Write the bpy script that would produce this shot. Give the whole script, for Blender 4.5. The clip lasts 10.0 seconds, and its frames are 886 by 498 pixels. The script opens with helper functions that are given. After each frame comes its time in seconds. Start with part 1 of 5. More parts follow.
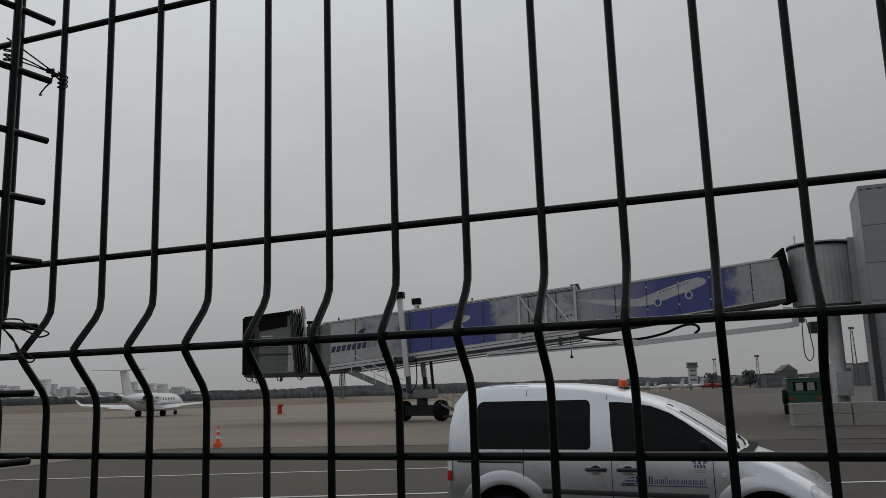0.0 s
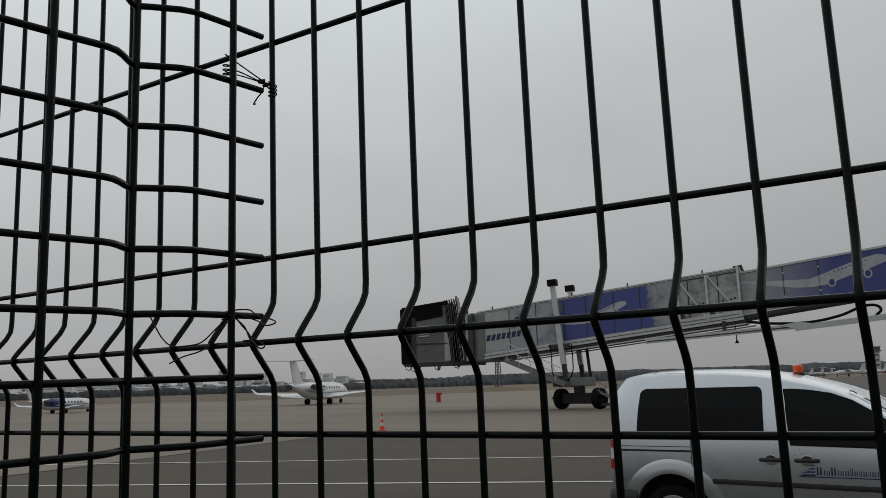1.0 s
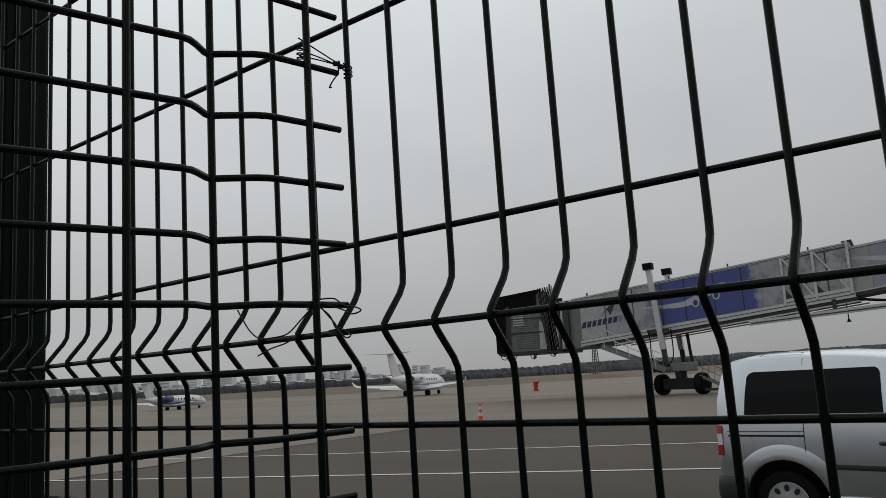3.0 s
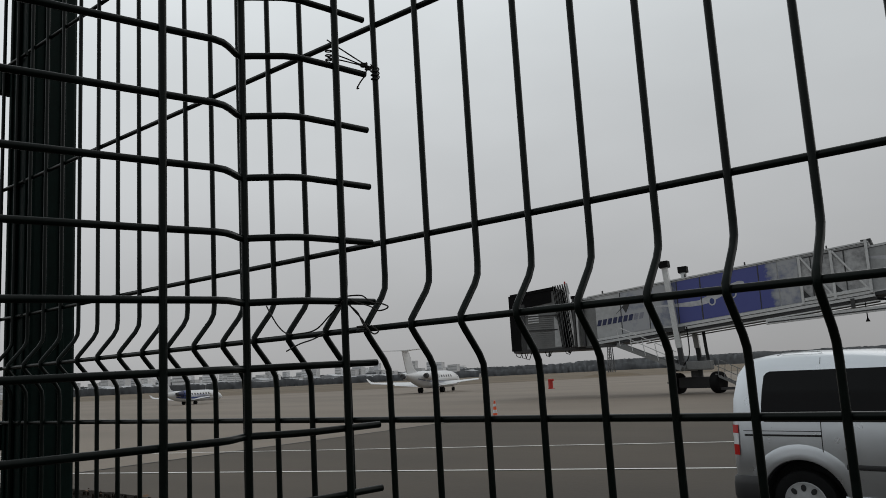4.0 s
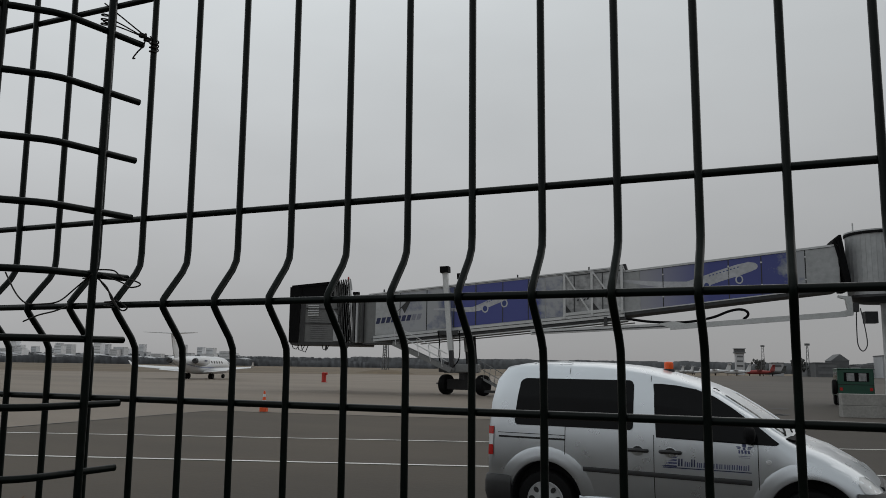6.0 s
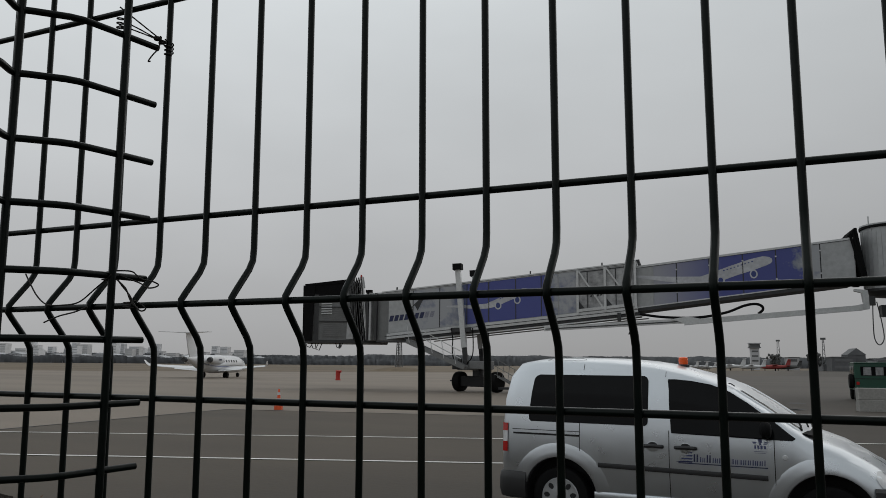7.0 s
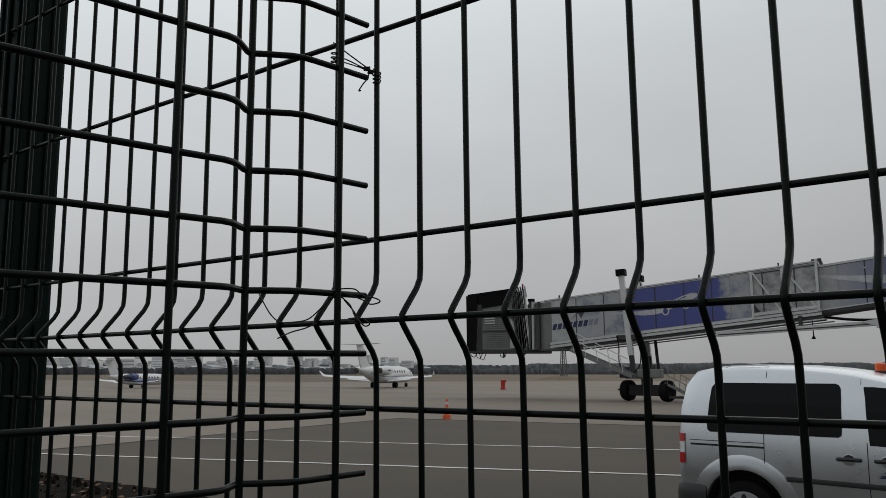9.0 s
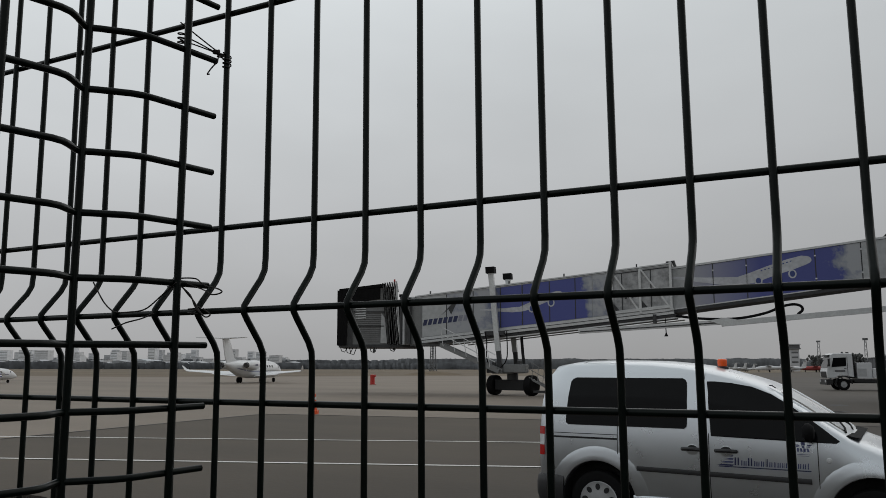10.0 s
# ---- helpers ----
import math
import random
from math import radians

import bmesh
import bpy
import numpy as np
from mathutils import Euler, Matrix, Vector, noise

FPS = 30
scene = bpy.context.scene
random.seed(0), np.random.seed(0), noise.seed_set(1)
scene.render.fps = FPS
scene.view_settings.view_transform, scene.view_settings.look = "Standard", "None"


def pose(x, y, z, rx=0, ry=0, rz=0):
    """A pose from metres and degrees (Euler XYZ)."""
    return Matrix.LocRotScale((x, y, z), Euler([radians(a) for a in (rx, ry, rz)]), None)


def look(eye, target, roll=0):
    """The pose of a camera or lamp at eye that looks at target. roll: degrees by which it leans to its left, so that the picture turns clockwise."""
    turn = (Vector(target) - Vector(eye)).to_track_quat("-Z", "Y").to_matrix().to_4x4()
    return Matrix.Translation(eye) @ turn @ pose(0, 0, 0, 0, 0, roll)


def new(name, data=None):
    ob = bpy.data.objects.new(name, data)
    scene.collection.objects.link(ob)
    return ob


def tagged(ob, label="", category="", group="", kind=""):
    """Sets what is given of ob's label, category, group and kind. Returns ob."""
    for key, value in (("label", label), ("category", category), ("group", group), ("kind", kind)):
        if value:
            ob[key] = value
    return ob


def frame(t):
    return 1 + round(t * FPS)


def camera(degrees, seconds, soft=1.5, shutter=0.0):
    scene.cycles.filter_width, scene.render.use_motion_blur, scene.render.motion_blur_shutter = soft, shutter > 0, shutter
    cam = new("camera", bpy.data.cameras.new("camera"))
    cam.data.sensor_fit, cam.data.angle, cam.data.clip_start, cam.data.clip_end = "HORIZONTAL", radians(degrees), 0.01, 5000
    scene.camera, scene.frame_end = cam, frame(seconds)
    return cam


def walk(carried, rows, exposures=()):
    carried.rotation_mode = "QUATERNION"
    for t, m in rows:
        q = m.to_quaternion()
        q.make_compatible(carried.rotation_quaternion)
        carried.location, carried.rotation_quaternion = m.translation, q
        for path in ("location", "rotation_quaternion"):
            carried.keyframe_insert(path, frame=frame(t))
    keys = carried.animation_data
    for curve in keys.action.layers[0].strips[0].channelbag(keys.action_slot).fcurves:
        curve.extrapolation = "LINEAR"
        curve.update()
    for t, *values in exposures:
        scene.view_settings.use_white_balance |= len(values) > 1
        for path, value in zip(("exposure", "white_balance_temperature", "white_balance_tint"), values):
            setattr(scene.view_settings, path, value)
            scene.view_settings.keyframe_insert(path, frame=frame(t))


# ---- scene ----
cam = camera(58.7, 10.0, soft=0.5)
PATH = [
    (0, (0.51, -0.479, 1.749), (-0.172, 1.367, 2.106), -1.5),
    (0.5, (0.509, -0.501, 1.746), (-0.331, 1.28, 2.097), -2.2),
    (1, (0.481, -0.506, 1.745), (-0.545, 1.177, 2.084), -1.8),
    (1.5, (0.465, -0.515, 1.747), (-0.684, 1.076, 2.131), -1.8),
    (2, (0.464, -0.502, 1.744), (-0.74, 1.06, 2.08), -2.7),
    (2.2, (0.463, -0.493, 1.744), (-0.740, 1.072, 2.072), -3.1),
    (3.3, (0.464, -0.475, 1.742), (-0.764, 1.069, 2.067), -3.1),
    (3.5, (0.464, -0.479, 1.742), (-0.774, 1.057, 2.072), -2.9),
    (4, (0.465, -0.491, 1.742), (-0.783, 1.039, 2.061), -2.8),
    (4.5, (0.469, -0.503, 1.741), (-0.742, 1.057, 2.055), -2.2),
    (5, (0.474, -0.51, 1.741), (-0.654, 1.111, 2.058), -1.7),
    (5.5, (0.485, -0.509, 1.739), (-0.437, 1.236, 2.059), 0.1),
    (5.7, (0.492, -0.503, 1.739), (-0.338, 1.291, 2.040), 0.5),
    (6.8, (0.502, -0.506, 1.738), (-0.271, 1.315, 2.030), 1.2),
    (7, (0.498, -0.507, 1.739), (-0.326, 1.292, 2.027), 0.5),
    (7.5, (0.485, -0.511, 1.74), (-0.468, 1.223, 2.033), -0.1),
    (8, (0.475, -0.521, 1.741), (-0.626, 1.119, 2.052), -0.6),
    (8.5, (0.466, -0.535, 1.74), (-0.767, 1.007, 2.059), -0.5),
    (9, (0.466, -0.535, 1.74), (-0.704, 1.058, 2.049), 0.0),
    (9.5, (0.484, -0.524, 1.74), (-0.457, 1.214, 2.043), -0.0),
    (10, (0.485, -0.524, 1.738), (-0.413, 1.239, 2.035), 0.1),
]
walk(cam, [(t, look(eye, target, roll)) for t, eye, target, roll in PATH], exposures=[(0, -0.2), (0.5, -0.13), (1.5, -0.13), (2.0, -0.03), (3.5, 0.0), (5.0, 0.03), (5.5, -0.06), (7.0, 0.0), (10.0, 0.02)])


# ---- world, light ----
world = bpy.data.worlds.new("overcast_sky")
scene.world = world
world.use_nodes = True
wn, wl = world.node_tree.nodes, world.node_tree.links
bg = wn["Background"]
sky = wn.new("ShaderNodeTexSky")
sky.sky_type = "NISHITA"
sky.sun_disc = False
SUN_EL, SUN_AZ = radians(38), radians(25)
sky.sun_elevation, sky.sun_rotation = SUN_EL, SUN_AZ
grey_sky = wn.new("ShaderNodeHueSaturation")
grey_sky.inputs["Saturation"].default_value = 0.06
grey_sky.inputs["Value"].default_value = 0.055
wl.new(sky.outputs[0], grey_sky.inputs["Color"])
coord = wn.new("ShaderNodeTexCoord")
sep = wn.new("ShaderNodeSeparateXYZ")
wl.new(coord.outputs["Generated"], sep.inputs[0])
lift = wn.new("ShaderNodeValToRGB")
lift.color_ramp.elements[0].position, lift.color_ramp.elements[0].color = 0.0, (0.285, 0.285, 0.288, 1)
lift.color_ramp.elements[1].position, lift.color_ramp.elements[1].color = 0.5, (0.645, 0.685, 0.705, 1)
mid_stop = lift.color_ramp.elements.new(0.2)
mid_stop.color = (0.428, 0.441, 0.452, 1)
wl.new(sep.outputs["Z"], lift.inputs[0])
across = wn.new("ShaderNodeMapRange")
across.inputs["From Min"].default_value, across.inputs["From Max"].default_value = -0.9, 0.35
across.inputs["To Min"].default_value, across.inputs["To Max"].default_value = 1.44, 0.80
wl.new(sep.outputs["X"], across.inputs[0])
cloud = wn.new("ShaderNodeTexNoise")
cloud.inputs["Scale"].default_value, cloud.inputs["Detail"].default_value = 2.2, 4
stretch = wn.new("ShaderNodeMapping")
stretch.inputs["Scale"].default_value = (1, 1, 2.5)
wl.new(coord.outputs["Generated"], stretch.inputs[0])
wl.new(stretch.outputs[0], cloud.inputs["Vector"])
cloud_range = wn.new("ShaderNodeMapRange")
cloud_range.inputs["To Min"].default_value, cloud_range.inputs["To Max"].default_value = 0.82, 1.14
wl.new(cloud.outputs[0], cloud_range.inputs[0])
shade = wn.new("ShaderNodeVectorMath")
shade.operation = "SCALE"
wl.new(lift.outputs[0], shade.inputs[0])
wl.new(cloud_range.outputs[0], shade.inputs["Scale"])
both = wn.new("ShaderNodeMix")
both.data_type = "RGBA"
both.inputs["Factor"].default_value = 0.85
wl.new(grey_sky.outputs[0], both.inputs[6])
tilt = wn.new("ShaderNodeVectorMath")
tilt.operation = "SCALE"
wl.new(shade.outputs[0], tilt.inputs[0])
wl.new(across.outputs[0], tilt.inputs["Scale"])
wl.new(tilt.outputs[0], both.inputs[7])
wl.new(both.outputs[2], bg.inputs["Color"])
bg.inputs["Strength"].default_value = 1.0

sun = new("sun", bpy.data.lights.new("sun", "SUN"))
sun.data.energy, sun.data.angle, sun.data.color = 0.6, radians(80), (1.0, 0.97, 0.93)
sun.matrix_world = look((0, 0, 60), (-60 * math.sin(SUN_AZ), -60 * math.cos(SUN_AZ), 60 - 60 * math.tan(SUN_EL)))


# ---- materials ----
def mat(name, base, rough=0.6, metal=0.0, vary=0.15, size=1.0, fine=8.0, bump=0.1, bump_size=0.002, spec=0.5, random=0.0, coat=0.0):
    """Two scales of mottling on one colour, with a fine relief."""
    m = bpy.data.materials.new(name)
    m.use_nodes = True
    n, l = m.node_tree.nodes, m.node_tree.links
    b = n["Principled BSDF"]
    b.inputs["Metallic"].default_value = metal
    b.inputs["Specular IOR Level"].default_value = spec
    b.inputs["Coat Weight"].default_value = coat
    b.inputs["Coat Roughness"].default_value = 0.08
    tc = n.new("ShaderNodeTexCoord")
    big, small = n.new("ShaderNodeTexNoise"), n.new("ShaderNodeTexNoise")
    big.inputs["Scale"].default_value, big.inputs["Detail"].default_value = 1.0 / size, 5
    small.inputs["Scale"].default_value, small.inputs["Detail"].default_value = fine / size, 6
    for k in (big, small):
        l.new(tc.outputs["Object"], k.inputs["Vector"])
    add = n.new("ShaderNodeMath")
    add.operation = "ADD"
    l.new(big.outputs[0], add.inputs[0])
    l.new(small.outputs[0], add.inputs[1])
    rng = n.new("ShaderNodeMapRange")
    rng.inputs["From Min"].default_value, rng.inputs["From Max"].default_value = 0.6, 1.4
    rng.inputs["To Min"].default_value, rng.inputs["To Max"].default_value = 1 - vary, 1 + vary
    l.new(add.outputs[0], rng.inputs[0])
    last = rng.outputs[0]
    if random:
        info = n.new("ShaderNodeObjectInfo")
        r2 = n.new("ShaderNodeMapRange")
        r2.inputs["To Min"].default_value, r2.inputs["To Max"].default_value = 1 - random, 1 + random
        l.new(info.outputs["Random"], r2.inputs[0])
        mul = n.new("ShaderNodeMath")
        mul.operation = "MULTIPLY"
        l.new(last, mul.inputs[0])
        l.new(r2.outputs[0], mul.inputs[1])
        last = mul.outputs[0]
    sc = n.new("ShaderNodeVectorMath")
    sc.operation = "SCALE"
    sc.inputs[0].default_value = base[:3]
    l.new(last, sc.inputs["Scale"])
    l.new(sc.outputs[0], b.inputs["Base Color"])
    rr = n.new("ShaderNodeMapRange")
    rr.inputs["To Min"].default_value, rr.inputs["To Max"].default_value = max(0.02, rough - 0.1), min(1, rough + 0.1)
    l.new(small.outputs[0], rr.inputs[0])
    l.new(rr.outputs[0], b.inputs["Roughness"])
    if bump:
        bp = n.new("ShaderNodeBump")
        bp.inputs["Strength"].default_value, bp.inputs["Distance"].default_value = bump, bump_size
        l.new(small.outputs[0], bp.inputs["Height"])
        l.new(bp.outputs[0], b.inputs["Normal"])
    return m


WIRE = mat("green_coated_wire", (0.0018, 0.0046, 0.0036), 0.32, 0, 0.35, 0.05, 6, 0.15, 0.0006, spec=0.16)
POST = mat("green_coated_post", (0.0025, 0.0085, 0.0072), 0.5, 0, 0.35, 0.1, 8, 0.2, 0.0006, spec=0.06)
TIE = mat("rusty_tie_wire", (0.02, 0.017, 0.015), 0.7, 0.3, 0.3, 0.01, 5, 0.2, 0.0003)
SILVER = mat("silver_paint", (0.585, 0.615, 0.645), 0.30, 0.88, 0.02, 1.2, 6, 0.0, 0.0005, coat=0.2)
TINT = mat("tinted_glass", (0.004, 0.0043, 0.005), 0.10, 0, 0.2, 0.6, 4, 0, spec=0.12)
BLACK_PLASTIC = mat("black_plastic", (0.018, 0.018, 0.019), 0.55, 0, 0.2, 0.2, 10, 0.2, 0.001)
WINDSCREEN = mat("windscreen_glass", (0.012, 0.013, 0.014), 0.10, 0, 0.1, 0.6, 4, 0, spec=0.35)
RUBBER = mat("tyre_rubber", (0.005, 0.005, 0.0053), 0.8, 0, 0.3, 0.2, 8, 0.3, 0.002, spec=0.15)
HUBCAP = mat("hubcap_silver", (0.42, 0.43, 0.44), 0.35, 0.5, 0.1, 0.1, 6, 0.05)
RED_LENS = mat("red_lens", (0.42, 0.02, 0.018), 0.15, 0, 0.1, 0.05, 4, 0.05)
CLEAR_LENS = mat("clear_lens", (0.6, 0.61, 0.62), 0.12, 0.1, 0.1, 0.03, 4, 0.05)
ORANGE_LENS = mat("orange_lens", (0.80, 0.10, 0.015), 0.2, 0, 0.12, 0.05, 4, 0.05)
SEAM = mat("dark_gap", (0.012, 0.012, 0.013), 0.8, 0, 0.2, 0.1, 5, 0)
NAVY = mat("navy_sticker", (0.016, 0.022, 0.075), 0.4, 0, 0.1, 0.1, 5, 0)
PALE_BLUE = mat("pale_blue_sticker", (0.045, 0.055, 0.15), 0.4, 0, 0.1, 0.1, 5, 0)
ASPHALT = mat("worn_asphalt", (0.065, 0.0503, 0.0352), 0.85, 0, 0.28, 6.0, 60, 0.4, 0.01)
CONCRETE_APRON = mat("apron_concrete", (0.196, 0.163, 0.130), 0.85, 0, 0.14, 9.0, 60, 0.3, 0.006)
LINE = mat("worn_white_line", (0.62, 0.61, 0.58), 0.8, 0, 0.3, 0.7, 14, 0.2, 0.003)
GRASS = mat("winter_grass", (0.128, 0.096, 0.060), 0.95, 0, 0.4, 30.0, 20, 0.6, 0.05)
SOIL = mat("dark_soil", (0.013, 0.010, 0.0075), 0.95, 0, 0.5, 0.5, 10, 1.0, 0.04, spec=0.04)
LEAF_LITTER = mat("dry_leaves", (0.16, 0.09, 0.05), 0.9, 0, 0.3, 0.2, 5, 0, random=0.5)
WHITE = mat("white_paint", (0.62, 0.63, 0.64), 0.35, 0, 0.08, 2.0, 10, 0.03, coat=0.2)
UNSEEN_WALL = mat("unseen_pale_wall", (0.30, 0.295, 0.285), 0.85, 0, 0.12, 2.0, 12, 0.3, 0.004)
BRIDGE_GREY = mat("bridge_grey_panel", (0.40, 0.41, 0.415), 0.55, 0, 0.20, 1.6, 7, 0.1, 0.004, random=0.08)
BRIDGE_FRAME = mat("bridge_light_frame", (0.55, 0.56, 0.56), 0.5, 0.1, 0.15, 0.8, 8, 0.1)
BRIDGE_DARK = mat("bridge_dark_steel", (0.045, 0.046, 0.048), 0.65, 0.2, 0.3, 0.6, 8, 0.15)
CANOPY = mat("black_canopy", (0.006, 0.006, 0.0065), 0.8, 0, 0.4, 0.4, 6, 0.5, 0.02, spec=0.12)
DULL_PANE = mat("dull_pane", (0.33, 0.335, 0.34), 0.4, 0, 0.6, 1.1, 5, 0.05)
SHUTTER = mat("shutter_grey", (0.17, 0.174, 0.174), 0.6, 0, 0.2, 0.5, 8, 0.1)
BUILDING = mat("grey_cladding", (0.27, 0.28, 0.295), 0.6, 0.1, 0.12, 3.0, 10, 0.1, 0.003, random=0.06)
BLOCK = mat("stained_concrete_block", (0.27, 0.265, 0.25), 0.9, 0, 0.25, 0.8, 10, 0.4, 0.008)
GREEN_TRUCK = mat("dark_green_paint", (0.010, 0.062, 0.038), 0.45, 0, 0.15, 0.5, 8, 0.05)
RED = mat("red_paint", (0.42, 0.022, 0.016), 0.5, 0, 0.2, 0.2, 6, 0.1)
ORANGE = mat("orange_plastic", (0.75, 0.10, 0.025), 0.5, 0, 0.15, 0.1, 6, 0.1)
BLUE_STRIPE = mat("blue_stripe", (0.03, 0.05, 0.19), 0.35, 0, 0.1, 0.5, 6, 0)
# this pale base colour includes the haze in front of the distant woods
WOODS = mat("haze_toned_woods", (0.195, 0.201, 0.209), 1.0, 0, 0.25, 30.0, 8, 0, spec=0.0)
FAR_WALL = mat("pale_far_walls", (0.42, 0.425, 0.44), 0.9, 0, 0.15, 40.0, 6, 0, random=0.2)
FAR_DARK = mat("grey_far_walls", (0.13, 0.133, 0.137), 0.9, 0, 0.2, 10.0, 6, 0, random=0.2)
# distance haze is mixed into the HAZE_ base colours, walls and woods alike
HAZE_WALL = mat("haze_paled_walls", (0.66, 0.67, 0.69), 0.95, 0, 0.2, 30.0, 6, 0, spec=0.0, random=0.22)
HAZE_DARK = mat("haze_greyed_walls", (0.46, 0.47, 0.485), 0.95, 0, 0.2, 20.0, 6, 0, spec=0.0, random=0.2)
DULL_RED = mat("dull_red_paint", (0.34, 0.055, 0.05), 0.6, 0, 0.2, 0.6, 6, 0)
HAZE_WOODS = mat("haze_paled_woods", (0.185, 0.191, 0.200), 1.0, 0, 0.25, 30.0, 8, 0, spec=0.0)
SHRUB = mat("far_shrub", (0.10, 0.102, 0.10), 1.0, 0, 0.3, 2.0, 6, 0, spec=0.0)
GROUND_DARK = mat("oil_stains", (0.035, 0.034, 0.033), 0.7, 0, 0.4, 0.6, 6, 0)


def banded(m, sx, sy, amount):
    """Long soft bands along x over a ground material, as tyres, rain and old paving leave them."""
    n, l = m.node_tree.nodes, m.node_tree.links
    b = n["Principled BSDF"]
    tc = n.new("ShaderNodeTexCoord")
    mp = n.new("ShaderNodeMapping")
    mp.inputs["Scale"].default_value = (sx, sy, 1)
    mp.inputs["Rotation"].default_value = (0, 0, radians(-20))
    nz = n.new("ShaderNodeTexNoise")
    nz.inputs["Scale"].default_value, nz.inputs["Detail"].default_value = 1.0, 4
    mr = n.new("ShaderNodeMapRange")
    mr.inputs["From Min"].default_value, mr.inputs["From Max"].default_value = 0.3, 0.7
    mr.inputs["To Min"].default_value, mr.inputs["To Max"].default_value = 1 - amount, 1 + amount
    sc = n.new("ShaderNodeVectorMath")
    sc.operation = "SCALE"
    old = b.inputs["Base Color"].links[0].from_socket
    l.new(tc.outputs["Object"], mp.inputs[0])
    l.new(mp.outputs[0], nz.inputs["Vector"])
    l.new(nz.outputs[0], mr.inputs[0])
    l.new(old, sc.inputs[0])
    l.new(mr.outputs[0], sc.inputs["Scale"])
    l.new(sc.outputs[0], b.inputs["Base Color"])


def darken_across(m, x0, x1, low, slant=0.0):
    """Base colour gets darker towards +x (and +y, by slant), with a ragged change between."""
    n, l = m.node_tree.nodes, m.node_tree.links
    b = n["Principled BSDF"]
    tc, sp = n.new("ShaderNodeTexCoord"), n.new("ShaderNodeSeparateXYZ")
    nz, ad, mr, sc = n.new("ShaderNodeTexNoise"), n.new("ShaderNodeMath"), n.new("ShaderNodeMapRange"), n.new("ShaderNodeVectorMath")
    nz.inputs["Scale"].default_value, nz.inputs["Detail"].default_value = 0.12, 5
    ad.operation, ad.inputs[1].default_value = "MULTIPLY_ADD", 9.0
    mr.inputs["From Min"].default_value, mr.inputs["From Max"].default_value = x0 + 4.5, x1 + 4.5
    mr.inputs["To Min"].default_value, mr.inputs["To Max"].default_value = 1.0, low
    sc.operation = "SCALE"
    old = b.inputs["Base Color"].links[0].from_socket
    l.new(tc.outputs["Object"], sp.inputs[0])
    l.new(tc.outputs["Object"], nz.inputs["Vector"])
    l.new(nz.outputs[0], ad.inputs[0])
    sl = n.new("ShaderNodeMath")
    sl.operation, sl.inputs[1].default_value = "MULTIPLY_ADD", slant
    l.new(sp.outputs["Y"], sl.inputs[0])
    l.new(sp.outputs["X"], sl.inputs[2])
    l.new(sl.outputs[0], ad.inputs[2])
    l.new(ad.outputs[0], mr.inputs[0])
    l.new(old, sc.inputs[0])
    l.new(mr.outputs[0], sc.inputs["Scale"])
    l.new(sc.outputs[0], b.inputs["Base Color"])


for m in (WOODS, HAZE_WOODS):  # one fixed normal evens out light and shade on the woods
    up = m.node_tree.nodes.new("ShaderNodeCombineXYZ")
    up.inputs[1].default_value, up.inputs[2].default_value = -0.45, 0.9
    m.node_tree.links.new(up.outputs[0], m.node_tree.nodes["Principled BSDF"].inputs["Normal"])

darken_across(ASPHALT, -9, 0, 0.55)
darken_across(CONCRETE_APRON, -3, 12, 0.30, 0.35)
banded(ASPHALT, 0.03, 0.30, 0.16)
banded(CONCRETE_APRON, 0.012, 0.12, 0.16)
banded(GRASS, 0.004, 0.03, 0.25)


def picture_mat(name, sky_blue, cloud_x0, cloud_x1, left, fade=None):
    """The printed panel: deep blue sky that breaks up into grey-white cloud at its ends (object x, metres)."""
    m = mat(name, (0.4, 0.4, 0.4), 0.45, 0, 0.1, 1.5, 8, 0.03)
    n, l = m.node_tree.nodes, m.node_tree.links
    b = n["Principled BSDF"]
    tc = n.new("ShaderNodeTexCoord")
    sp = n.new("ShaderNodeSeparateXYZ")
    l.new(tc.outputs["Object"], sp.inputs[0])
    nz = n.new("ShaderNodeTexNoise")
    nz.inputs["Scale"].default_value, nz.inputs["Detail"].default_value, nz.inputs["Roughness"].default_value = 0.9, 7, 0.6
    l.new(tc.outputs["Object"], nz.inputs["Vector"])
    mr = n.new("ShaderNodeMapRange")
    mr.inputs["From Min"].default_value, mr.inputs["From Max"].default_value = cloud_x0, cloud_x1
    mr.inputs["To Min"].default_value, mr.inputs["To Max"].default_value = (0.2, -0.35) if left else (-0.35, 0.2)
    l.new(sp.outputs["X"], mr.inputs[0])
    ad = n.new("ShaderNodeMath")
    ad.operation = "ADD"
    l.new(nz.outputs[0], ad.inputs[0])
    l.new(mr.outputs[0], ad.inputs[1])
    cr = n.new("ShaderNodeValToRGB")
    cr.color_ramp.elements[0].position, cr.color_ramp.elements[0].color = 0.46, (*sky_blue, 1)
    cr.color_ramp.elements[1].position, cr.color_ramp.elements[1].color = 0.66, (0.36, 0.37, 0.39, 1)
    e = cr.color_ramp.elements.new(0.53)
    e.color = (0.20, 0.22, 0.28, 1)
    l.new(ad.outputs[0], cr.inputs[0])
    l.new(cr.outputs[0], b.inputs["Base Color"])
    if fade:  # bleached towards the other end
        bl, mx = n.new("ShaderNodeMapRange"), n.new("ShaderNodeMix")
        mx.data_type = "RGBA"
        bl.inputs["From Min"].default_value, bl.inputs["From Max"].default_value = fade
        bl.inputs["To Min"].default_value, bl.inputs["To Max"].default_value = 0.92, 0.0
        l.new(sp.outputs["X"], bl.inputs[0])
        l.new(bl.outputs[0], mx.inputs["Factor"])
        l.new(cr.outputs[0], mx.inputs[6])
        mx.inputs[7].default_value = (0.33, 0.335, 0.365, 1)
